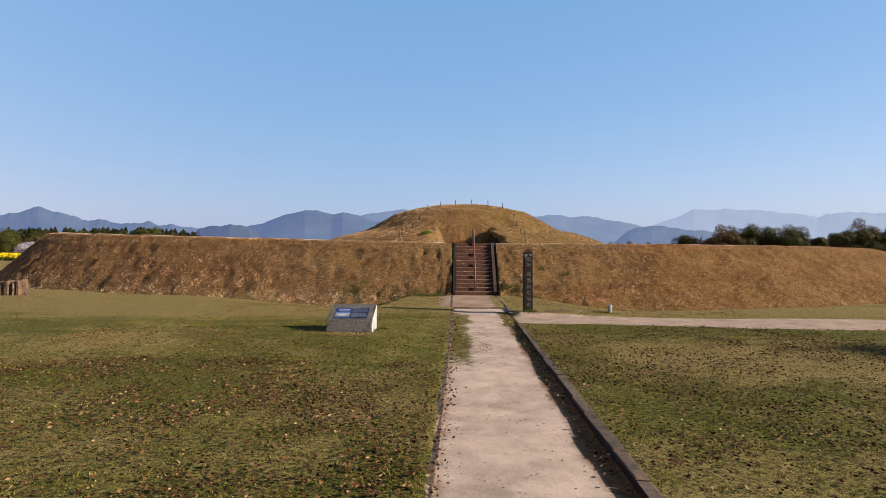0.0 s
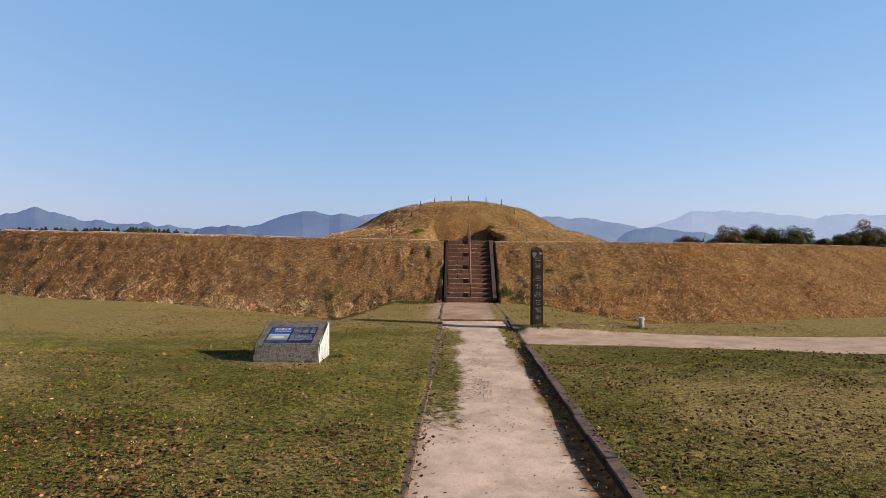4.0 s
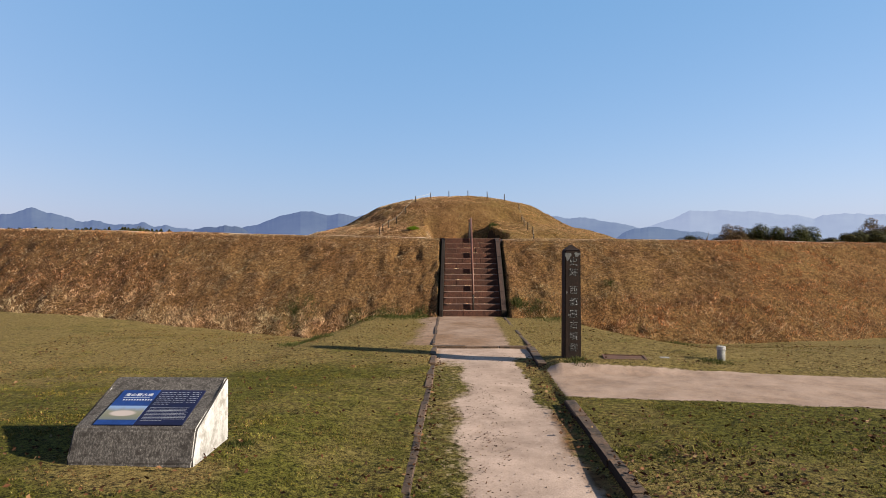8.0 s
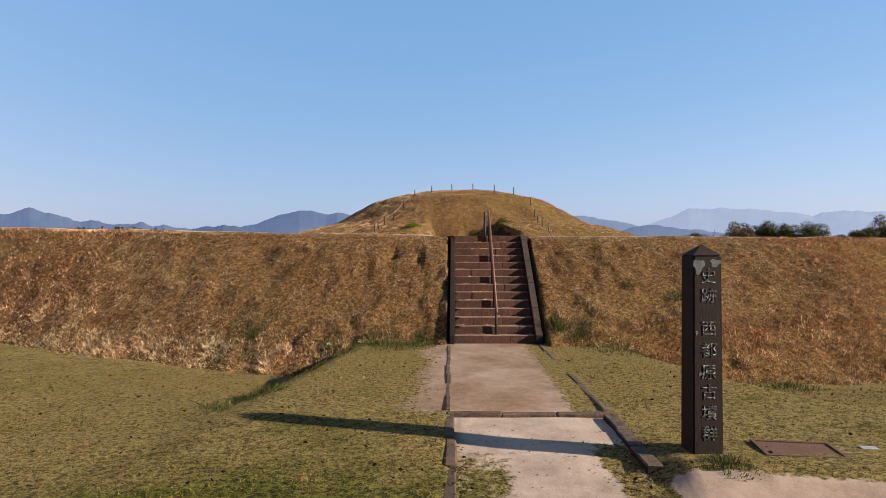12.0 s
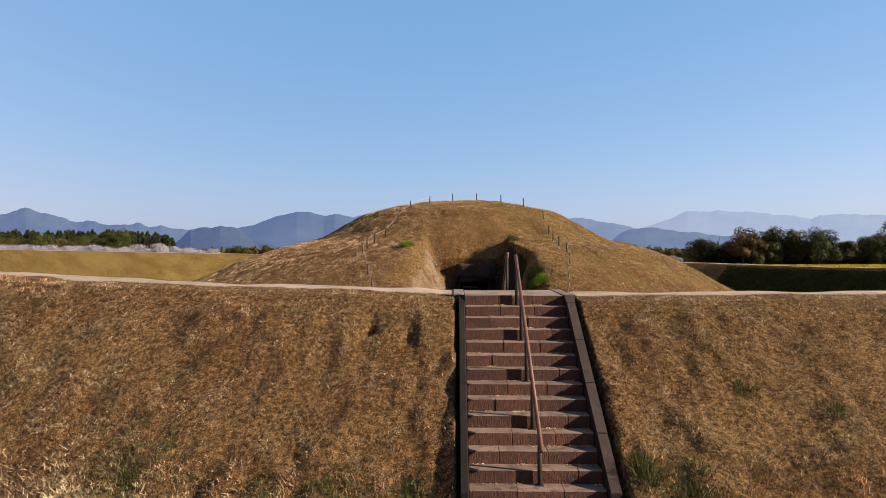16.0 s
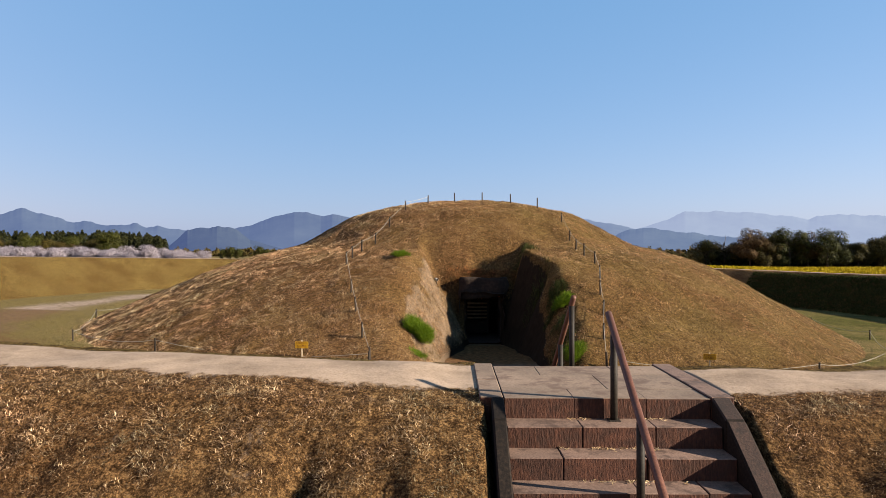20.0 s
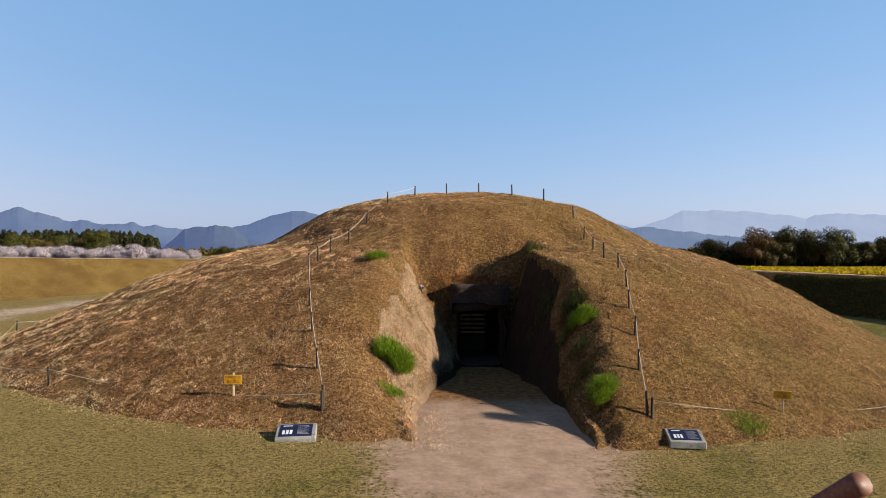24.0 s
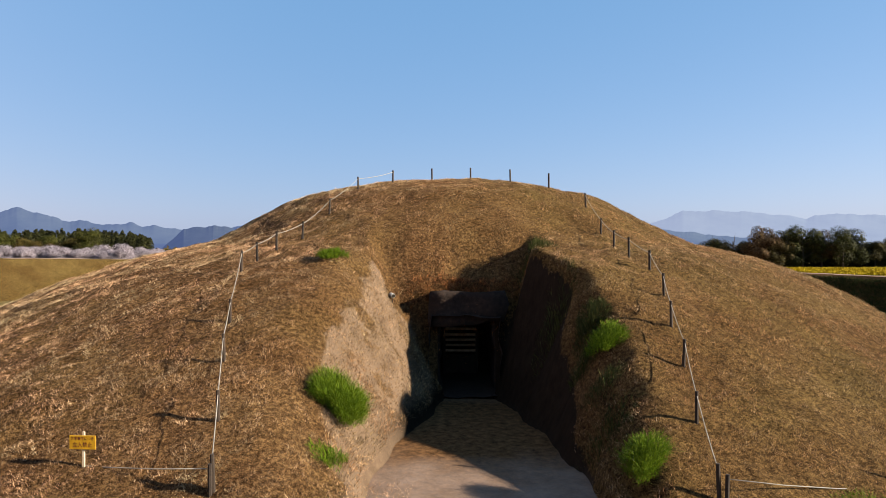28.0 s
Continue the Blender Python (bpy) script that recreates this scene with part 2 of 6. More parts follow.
M_MAT = leafy("grey_brown_mat", [(0.0, (0.0683, 0.0448, 0.0264)), (0.4, (0.183, 0.127, 0.0751)), (0.8, (0.327, 0.238, 0.151)), (1.0, (0.455, 0.362, 0.254))], 0.75, 1.6, 0.15, ((0.78, 0.76, 0.74), (1.1, 1.08, 1.06)))
M_PALE = leafy("pale_straw_blades", [(0.0, (0.133, 0.0836, 0.0484)), (0.4, (0.395, 0.273, 0.172)), (1.0, (0.597, 0.445, 0.314))], 0.75, 1.1, 0.15, ((0.65, 0.6, 0.55), (1.15, 1.15, 1.1)), knots=0.6)
M_LAWNBLADE = leafy("lawn_blades", [(0.0, (0.0221, 0.0231, 0.00427)), (0.4, (0.0663, 0.0649, 0.0113)), (0.8, (0.113, 0.104, 0.0242)), (1.0, (0.153, 0.13, 0.0498))], 0.7, 0.8, 0.15, ((0.7, 0.74, 0.7), (1.15, 1.1, 1.05)), knots=0.5)
M_LAWNSTRAW = leafy("lawn_straw", [(0.0, (0.0339, 0.0188, 0.00605)), (0.5, (0.108, 0.0624, 0.0241)), (1.0, (0.181, 0.112, 0.0536))], 0.75, 0.8, 0.15, ((0.7, 0.66, 0.6), (1.15, 1.12, 1.1)))
M_WEED = leafy("fresh_green_leaves", [(0.0, (0.0336, 0.0607, 0.00368)), (0.5, (0.0756, 0.122, 0.00617)), (1.0, (0.135, 0.181, 0.0123))], 0.6, 0, 0.3)
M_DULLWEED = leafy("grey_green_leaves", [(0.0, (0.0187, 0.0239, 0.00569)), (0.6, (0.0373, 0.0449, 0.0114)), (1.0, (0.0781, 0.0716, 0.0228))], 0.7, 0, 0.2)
M_LEAF = leafy("fallen_leaves", [(0.0, (0.0112, 0.00534, 0.00252)), (0.45, (0.032, 0.0139, 0.0063)), (0.75, (0.0576, 0.0228, 0.00972)), (0.94, (0.095, 0.048, 0.022)), (1.0, (0.17, 0.115, 0.062))], 0.7)
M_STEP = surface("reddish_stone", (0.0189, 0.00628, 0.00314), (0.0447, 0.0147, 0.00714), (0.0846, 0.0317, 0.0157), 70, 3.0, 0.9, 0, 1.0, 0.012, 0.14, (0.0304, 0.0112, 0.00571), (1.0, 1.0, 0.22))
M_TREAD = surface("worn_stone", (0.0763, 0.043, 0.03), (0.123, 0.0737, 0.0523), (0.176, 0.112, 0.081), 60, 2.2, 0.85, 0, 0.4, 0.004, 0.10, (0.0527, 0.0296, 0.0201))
M_CURB = surface("stained_shaded_stone", (0.0036, 0.00249, 0.00181), (0.0084, 0.00545, 0.00383), (0.0204, 0.013, 0.00846), 45, 2.5, 0.9, 0, 0.5, 0.006, 0.2, None, None, 0.15)
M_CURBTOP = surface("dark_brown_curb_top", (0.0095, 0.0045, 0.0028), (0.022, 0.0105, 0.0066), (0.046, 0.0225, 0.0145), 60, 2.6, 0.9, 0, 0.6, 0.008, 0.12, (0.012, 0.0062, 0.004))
M_KERB = surface("kerb_stone", (0.0216, 0.0117, 0.0065), (0.0516, 0.0294, 0.0166), (0.09, 0.0549, 0.0325), 45, 2.0, 0.9, 0, 0.6, 0.008, 0.22, (0.0145, 0.00951, 0.00465))
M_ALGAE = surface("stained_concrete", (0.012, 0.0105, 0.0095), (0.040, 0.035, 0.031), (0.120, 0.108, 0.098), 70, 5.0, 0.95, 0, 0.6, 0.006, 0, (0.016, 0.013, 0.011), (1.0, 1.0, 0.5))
M_SLAB = surface("dusty_paving", (0.109, 0.0737, 0.0498), (0.147, 0.101, 0.0694), (0.188, 0.132, 0.0925), 50, 1.6, 0.9, 0, 0.25, 0.003, 0.05, (0.0867, 0.053, 0.0355))
M_DULLCONC = surface("dull_concrete", (0.08, 0.0767, 0.0713), (0.133, 0.13, 0.122), (0.193, 0.19, 0.179), 55, 2.4, 0.9, 0, 0.6, 0.006, 0, (0.0733, 0.07, 0.0633))
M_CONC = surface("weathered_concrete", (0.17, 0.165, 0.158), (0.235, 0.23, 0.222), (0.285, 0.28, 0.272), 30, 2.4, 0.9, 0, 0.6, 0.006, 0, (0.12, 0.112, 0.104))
M_POST = surface("dark_post_stone", (0.00385, 0.00189, 0.00115), (0.00816, 0.00377, 0.0022), (0.0204, 0.00979, 0.00544), 25, 2.0, 0.8, 0, 0.6, 0.006, 0, None, (6,6,0.6), 0.15)
M_LICHEN = surface("pale_lichen", (0.0327, 0.0327, 0.0311), (0.0623, 0.0623, 0.0591), (0.09, 0.09, 0.0853), 80, 8, 0.9, 0, 0.3, 0.002)
M_WORNPAINT = surface("worn_white_paint", (0.004, 0.003, 0.0026), (0.016, 0.015, 0.014), (0.34, 0.34, 0.33), 27, 9, 0.9, 0, 0.3, 0.002)
M_RAIL = surface("brown_painted_steel", (0.0483, 0.016, 0.00799), (0.0747, 0.0257, 0.013), (0.104, 0.0412, 0.0209), 60, 6, 0.6, 0.0, 0.1, 0.001, 0, None, None, 0.3)
M_RAILPOST = surface("black_painted_steel", (0.00893, 0.00696, 0.00509), (0.0156, 0.0119, 0.00866), (0.0312, 0.0232, 0.0165), 60, 6, 0.65, 0.0, 0.1, 0.001, 0, None, None, 0.15)
M_STAKE = surface("dark_wood_stake", (0.00982, 0.00618, 0.00389), (0.0223, 0.0139, 0.00839), (0.0446, 0.029, 0.0174), 60, 6, 0.8, 0, 0.4, 0.003, 0.3)
M_ROPE = surface("white_rope", (0.16, 0.143, 0.115), (0.224, 0.205, 0.171), (0.278, 0.255, 0.216), 200, 4, 0.9, 0, 0.4, 0.002)
M_GATE = surface("grey_timber", (0.209, 0.159, 0.103), (0.352, 0.268, 0.178), (0.52, 0.396, 0.265), 60, 6, 0.8, 0, 0.4, 0.003, 0.15)
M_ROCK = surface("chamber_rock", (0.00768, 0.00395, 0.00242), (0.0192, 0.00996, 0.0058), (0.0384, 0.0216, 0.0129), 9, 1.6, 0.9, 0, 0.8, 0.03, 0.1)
M_RUST = surface("rusty_plate", (0.0267, 0.00978, 0.00448), (0.0567, 0.0219, 0.0094), (0.09, 0.0392, 0.0179), 40, 3, 0.9, 0.0, 0.3, 0.002)
M_WHITE = surface("white_enamel", (0.333, 0.333, 0.32), (0.4, 0.4, 0.387), (0.467, 0.467, 0.453), 30, 5, 0.5, 0, 0.1, 0.001)
M_YELLOW = surface("yellow_board", (0.32, 0.156, 0.00537), (0.373, 0.19, 0.00718), (0.413, 0.231, 0.0134), 20, 6, 0.5, 0, 0.05, 0.001)
M_BACKING = surface("faded_orange_backing", (0.256, 0.0969, 0.014), (0.368, 0.15, 0.0209), (0.48, 0.208, 0.0349), 20, 6, 0.8, 0, 0.1, 0.001)
M_INK = surface("dark_red_ink", (0.0625, 0.00773, 0.0045), (0.0804, 0.0116, 0.00599), (0.0982, 0.0155, 0.00899), 50, 8, 0.6, 0, 0, 0)
M_BLUE = surface("blue_panel", (0.00595, 0.0193, 0.0807), (0.00713, 0.0232, 0.0953), (0.00893, 0.0268, 0.107), 30, 4, 0.6, 0, 0, 0, 0, None, None, 0.12)
M_NAVY = surface("navy_panel", (0.00446, 0.00625, 0.0223), (0.0045, 0.0058, 0.0215), (0.0055, 0.0075, 0.026), 30, 4, 0.6, 0, 0, 0, 0, None, None, 0.12)
M_PRINT = surface("white_print", (0.28, 0.287, 0.307), (0.347, 0.353, 0.367), (0.4, 0.407, 0.42), 60, 6, 0.4, 0, 0, 0)
M_STUMP = surface("split_stump_wood", (0.0268, 0.0129, 0.00698), (0.0713, 0.0387, 0.0219), (0.131, 0.0825, 0.0519), 9, 2, 0.9, 0, 0.8, 0.03, 0, (0.00893, 0.00515, 0.0032), (5,5,0.7))
M_BARK = surface("bark", (0.0156, 0.0108, 0.00659), (0.0335, 0.0232, 0.0144), (0.058, 0.0425, 0.027), 12, 2, 0.9, 0, 0.8, 0.02)
M_DARKTREE = leafy("evergreen_leaves", [(0.0, (0.0132, 0.0123, 0.00375)), (0.6, (0.0333, 0.0289, 0.00744)), (1.0, (0.0734, 0.0591, 0.0143))], 0.6, 0.12, 0.0, ((0.81, 0.837, 0.81), (1.25, 1.2, 1.2)), spec=0.06)
M_CONIFER = leafy("conifer_needles", [(0.0, (0.00576, 0.00685, 0.00242)), (0.6, (0.0158, 0.0175, 0.0058)), (1.0, (0.036, 0.0349, 0.0106))], 0.7, spec=0.06)
M_REDTREE = leafy("russet_leaves", [(0.0, (0.0226, 0.013, 0.0054)), (0.6, (0.0552, 0.0312, 0.0114)), (1.0, (0.101, 0.0606, 0.0219))], 0.7, spec=0.06)
M_LIGHTTREE = leafy("spring_leaves", [(0.0, (0.0112, 0.0129, 0.00237)), (0.6, (0.0282, 0.0295, 0.00508)), (1.0, (0.0537, 0.0514, 0.0102))], 0.6, spec=0.06)
M_OLIVETREE = leafy("olive_leaves", [(0.0, (0.0179, 0.0132, 0.00331)), (0.6, (0.0389, 0.0276, 0.00659)), (1.0, (0.0598, 0.0436, 0.0115))], 0.7, spec=0.06)
M_CHERRY = leafy("cherry_blossom", [(0.0, (0.166, 0.138, 0.159)), (0.5, (0.246, 0.212, 0.235)), (1.0, (0.306, 0.27, 0.294))], 0.8, 0, 0.3)
M_RAPE = leafy("rapeseed_flowers", [(0.0, (0.2, 0.15, 0.004)), (0.4, (0.244, 0.172, 0.00357)), (1.0, (0.318, 0.224, 0.00475))], 0.8)
M_RAPESTEM = leafy("rapeseed_stems", [(0.0, (0.0149, 0.0206, 0.003)), (1.0, (0.0387, 0.0464, 0.00599))], 0.8)


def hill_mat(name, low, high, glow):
    """A far range seen through kilometres of air: the haze is painted on as a faint bluish glow."""
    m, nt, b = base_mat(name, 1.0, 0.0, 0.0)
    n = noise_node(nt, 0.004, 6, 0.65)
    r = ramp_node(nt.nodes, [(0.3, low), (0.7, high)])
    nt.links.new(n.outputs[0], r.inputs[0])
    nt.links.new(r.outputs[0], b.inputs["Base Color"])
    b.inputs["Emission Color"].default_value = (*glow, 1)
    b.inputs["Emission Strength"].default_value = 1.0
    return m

# ---- shape of the land ----
RING = (1.1, 40.5)          # centre of the circular embankment
RING_R = 37.3               # radius of its outer crest
MOUND = (0.35, 38.0)         # centre of the burial mound
STAIR_TOP, STAIR_RUN, STAIR_W = 2.45, 3.32, 1.77
LANDING_Y = 4.86            # inner end of the paved landing on the crest


def smooth(a, b, v):
    k = np.clip((v - a) / (b - a), 0.0, 1.0)
    return k * k * (3 - 2 * k)


def waves(x, y, s, seed=0.0):
    """Soft unevenness, about -1 to 1."""
    x, y = x / s + seed, y / s - 1.7 * seed
    return (np.sin(1.3 * x + 0.7 * y) + np.sin(2.1 * y - 0.9 * x + 1.3) + np.sin(2.9 * x + 1.9 * y + 4.0)
            + 0.7 * np.sin(4.7 * y - 3.1 * x + 0.5) + 0.7 * np.sin(5.3 * x - 1.1 * y + 2.2)) / 3.4


def lumps(x, y, s, seed=0.0):
    """Uneven tussocks with no repeat, about -1 to 1."""
    x, y = np.asarray(x, float) / s + 17.3 * seed, np.asarray(y, float) / s - 9.1 * seed
    i, j = np.floor(x), np.floor(y)
    u, v = x - i, y - j
    u, v = u * u * (3 - 2 * u), v * v * (3 - 2 * v)
    pick = lambda a, b: np.modf(np.abs(np.sin(a * 12.9898 + b * 78.233 + seed * 3.7) * 43758.5453))[0] * 2 - 1  # noqa: E731
    return (pick(i, j) * (1 - u) + pick(i + 1, j) * u) * (1 - v) + (pick(i, j + 1) * (1 - u) + pick(i + 1, j + 1) * u) * v


def tussock(x, y, seed=0.0):
    """1 in the thick of a tussock, 0 in the gaps between them."""
    return smooth(-0.35, 0.45, 0.65 * lumps(x, y, 0.34, seed) + 0.45 * lumps(x, y, 0.15, seed + 1))


CREST_AT = np.radians([-180, -100, -57, -27, -10, 0, 20, 42, 113, 180])
CREST_Z = np.array([2.4, 3.35, 3.45, 2.91, 2.6, 2.45, 2.4, 2.25, 1.75, 2.4])


def ring_polar(x, y):
    dx, dy = x - RING[0], y - RING[1]
    turn = np.arctan2(dx, -dy)
    return np.hypot(dx, dy) / bulge(turn), turn


def bulge(turn):
    """The embankment is not quite round: it swells on its left."""
    return 1 + 0.055 * smooth(-0.45, -0.95, turn) * (1 - smooth(-1.5, -2.6, turn))


def crest(turn):
    return (np.interp(turn - 0.08, CREST_AT, CREST_Z) + np.interp(turn, CREST_AT, CREST_Z) + np.interp(turn + 0.08, CREST_AT, CREST_Z)) / 3


def court(x, y):
    return -0.47 - 0.025 * (x - 1.1) + 0.03 * waves(x, y, 5.0, 2.0)


def causeway(x, y):
    """1 on the level way from the path to the foot of the stairs, 0 beside it."""
    left = -2.35 + 0.11 * (y + 1.3)
    return smooth(left - 0.45, left + 0.05, x) * (1 - smooth(3.6 - 0.25 * (y + 2), 5.6 - 0.25 * (y + 2), x)) * smooth(-9.5, -6.3, y)


def path_floor(x, y):
    """1 on the sunken gravel path between the kerbs."""
    return smooth(-0.10, 0.0, x) * (1 - smooth(1.93, 2.03, x)) * (1 - smooth(-5.90, -5.80, y))


def ground_z(x, y):
    x, y = np.asarray(x, float), np.asarray(y, float)
    r, turn = ring_polar(x, y)
    side = smooth(-0.2, 0.25, turn) * (1 - smooth(1.0, 2.0, turn))
    toe = RING_R + 4.0 + 1.3 * side
    lawn = -0.10 + 0.05 * waves(x, y, 6.0) + 0.012 * waves(x, y, 1.1, 5.0) - 0.05 * smooth(-14, -28, y)
    lawn = lawn + 0.22 * smooth(2.0, 2.3, x) * (1 - smooth(3.6, 6.0, x)) * smooth(-8.6, -7.9, y)
    lawn = lawn + 0.20 * smooth(-0.4, -1.8, x) * smooth(-18, -14, y) * (1 - smooth(-11.5, -8.5, y))
    ditch = -0.62 + 0.38 * smooth(-3, -13, x) + 0.03 * waves(x, y, 2.5, 3.0)
    out = ditch + (lawn - ditch) * smooth(toe - 0.3, toe + 5.0, r)
    k = causeway(x, y)
    out = out * (1 - k) + k * (0.0 - 0.05 * smooth(-4, -8, y))
    p = path_floor(x, y)
    out = out * (1 - p) + p * (-0.155 - 0.03 * smooth(-8, -18, y) + 0.08 * smooth(-9, -6.2, y) + 0.015 * waves(x, y, 1.3, 8.0))
    inside = 1 - smooth(RING_R - 4, RING_R - 2, r)
    return out * (1 - inside) + inside * court(x, y)


def ring_z(x, y):
    """The embankment: outer slope, level crest with a worn path, inner slope."""
    r, turn = ring_polar(x, y)
    z = crest(turn)
    side = smooth(-0.2, 0.25, turn) * (1 - smooth(1.0, 2.0, turn))
    out = z - (r - RING_R) * (z + 0.75) / (4.0 + 1.3 * side)
    inn = z - (RING_R - 1.9 - r) * 0.72
    rough = 0.05 * waves(x, y, 1.7, 1.0) + 0.06 * lumps(x, y, 0.45, 1.0) + 0.05 * lumps(x, y, 0.21, 2.0)
    rough = rough + 0.035 * lumps(x + 0.15 * lumps(x, y, 0.5, 8.0), y * 0.5, 0.22, 3.0) * smooth(-3.6, -2.2, x) * (1 - smooth(2.6, 3.6, x))   # rills beside the stairs
    rough = rough - 0.20 * np.exp(-(((x + 1.62) / 0.13) ** 2 + ((y - 2.75) / 0.22) ** 2)) - 0.03 * np.exp(-((x + 1.72 + 0.1 * (y - 2.5)) / 0.10) ** 2) * smooth(0.2, 1.2, y)
    top = z + 0.03 * waves(x, y, 1.4, 6.0)
    out, inn = out + rough * smooth(0, 0.6, r - RING_R), inn + rough
    soft = np.minimum(np.minimum(out, inn), top)
    return soft - 0.09 * np.exp(-((r - RING_R) / 0.35) ** 2) - 0.05 * np.exp(-((r - RING_R + 1.9) / 0.4) ** 2)


MOUND_R = np.array([0, 2, 3.2, 4.9, 6.9, 7.8, 8.75, 9.7, 10.5, 12.05, 13, 13.7, 15, 15.75, 17.1, 18.5, 20.1, 21.2, 24])
MOUND_H = np.array([6.82, 6.76, 6.66, 6.36, 5.87, 5.37, 4.84, 4.30, 3.97, 3.62, 3.38, 3.12, 2.60, 2.23, 1.48, 0.85, 0.02, -0.50, -2.2])


def dome(x, y):
    r = np.hypot(x - MOUND[0], y - MOUND[1])
    z = sum(np.interp(np.abs(r + d), MOUND_R, MOUND_H) for d in (-0.4, -0.2, 0, 0.2, 0.4)) / 5
    z = z - 0.025 * (x - MOUND[0]) * smooth(12, 21, r)
    return z + 0.05 * waves(x, y, 2.3, 9.0) + 0.045 * lumps(x, y, 0.5, 4.0) + 0.035 * lumps(x, y, 0.22, 5.0)


def cutting(x, y):
    """The open passage that leads to the stone entrance: floor, banks and head."""
    left = -0.88 + 1.3 * smooth(20.0, 28.5, y) + 0.15 * smooth(22.0, 25.0, y) + 0.12 * waves(y, x * 0, 1.5)
    right = 3.02 - 1.25 * smooth(19.5, 28.0, y) + 0.15 * waves(y, x * 0, 1.2, 3.0)
    floor = court(x, y) - 0.06
    mouth = smooth(-0.3, -0.1, x) * (1 - smooth(1.9, 2.1, x))
    rough = (0.05 * waves(x, y, 0.9, 2.0) + 0.07 * lumps(x, y, 0.7, 6.0) + 0.05 * lumps(x, y, 0.28, 7.0)) * (1 - mouth * smooth(25.8, 26.5, y) * (1 - smooth(27.1, 27.6, y)))
    bank = np.maximum((1.3 + 0.55 * smooth(20.5, 26.5, y)) * (left - x), (2.3 + 1.5 * smooth(25.0, 26.8, y)) * (x - right))
    front = y + 0.12 * waves(x, y * 0, 1.1, 5.0) * (1 - mouth)
    head = np.minimum(8.0 * (front - 26.75), 2.85 + 1.35 * (front - 27.1))
    rise = np.maximum(np.maximum(bank, head), 0.0)
    return floor + rise + rough * smooth(0, 0.6, rise)


def mound_z(x, y):
    a, b = dome(x, y), cutting(x, y)
    soft = 0.4 + 1.3 * smooth(-0.3, -1.2, x) * (1 - smooth(25.0, 27.5, y)) * smooth(-0.45, 0.3, b) + 1.5 * smooth(1.2, 2.4, x) * (1 - smooth(22.5, 26.0, y)) * smooth(-0.45, 0.3, b)     # the sunny rim is crisp, the other worn round
    k = np.clip(0.5 + 0.5 * (b - a) / soft, 0, 1)
    return b + (a - b) * k - soft * k * (1 - k)


def land_z(x, y):
    r, _ = ring_polar(np.asarray(x, float), np.asarray(y, float))
    return np.maximum(np.maximum(ground_z(x, y), np.where((r > 30) & (r < 44), ring_z(x, y), -9)), np.where(r < 26, mound_z(x, y), -9))


# ---- helpers for building ----
rng = np.random.default_rng(7)


def raw_mesh(name, verts, loops, sizes, mat, smooth_faces=False, bare=None, dry=None, soil_shade=None):
    """A mesh object from flat arrays: vertices, corner indices and the corners of each face."""
    me = bpy.data.meshes.new(name)
    verts, loops, sizes = np.asarray(verts, np.float32), np.asarray(loops, np.int32).ravel(), np.asarray(sizes, np.int32)
    me.vertices.add(len(verts))
    me.vertices.foreach_set("co", verts.ravel())
    me.loops.add(len(loops))
    me.loops.foreach_set("vertex_index", loops)
    me.polygons.add(len(sizes))
    me.polygons.foreach_set("loop_start", np.r_[0, np.cumsum(sizes)[:-1]].astype(np.int32))
    me.polygons.foreach_set("use_smooth", np.full(len(sizes), smooth_faces))
    for key, value in (("bare", bare), ("dry", dry), ("soil_shade", soil_shade)):
        if value is not None:
            me.attributes.new(key, "FLOAT", "POINT").data.foreach_set("value", np.asarray(value, np.float32).ravel())
    me.update(calc_edges=True)
    me.materials.append(mat)
    return new(name, me)


def sheet(name, X, Y, Z, mat, bare=None, skip=None, dry=None, soil_shade=None):
    """A sheet over a grid of rows and columns."""
    rows, cols = X.shape
    v = np.stack([X, Y, Z], -1).reshape(-1, 3)
    i = (np.arange(rows - 1)[:, None] * cols + np.arange(cols - 1)[None]).ravel()
    if skip is not None:
        i = i[~skip[:-1, :-1].ravel()]
    quads = np.stack([i, i + 1, i + cols + 1, i + cols], -1)
    return raw_mesh(name, v, quads, np.full(len(quads), 4), mat, True, bare, dry, soil_shade)


def steps(*stretches):
    """Joined coordinates from (start, end, spacing) stretches."""
    return np.unique(np.round(np.concatenate([np.arange(a, b, s) for a, b, s in stretches]), 4))


def outward(start, end, first, growth=1.18):
    got, d = [start], first
    while abs(got[-1]) < end:
        got.append(got[-1] + math.copysign(d, start))
        d *= growth
    return np.array(got)


def normals(fn, x, y):
    e = 0.06
    n = np.stack([fn(x - e, y) - fn(x + e, y), fn(x, y - e) - fn(x, y + e), np.full(len(x), 2 * e)], -1)
    return n / np.linalg.norm(n, axis=1, keepdims=True)


def tufted(x, y, each, spread):
    """Several roots round every given place, and a lean that those of one tuft share."""
    n = len(x) * each
    x, y = np.repeat(x, each) + rng.normal(0, spread, n), np.repeat(y, each) + rng.normal(0, spread, n)
    return x, y, np.repeat(rng.normal(0, 0.5, (n // each, 3)), each, 0)


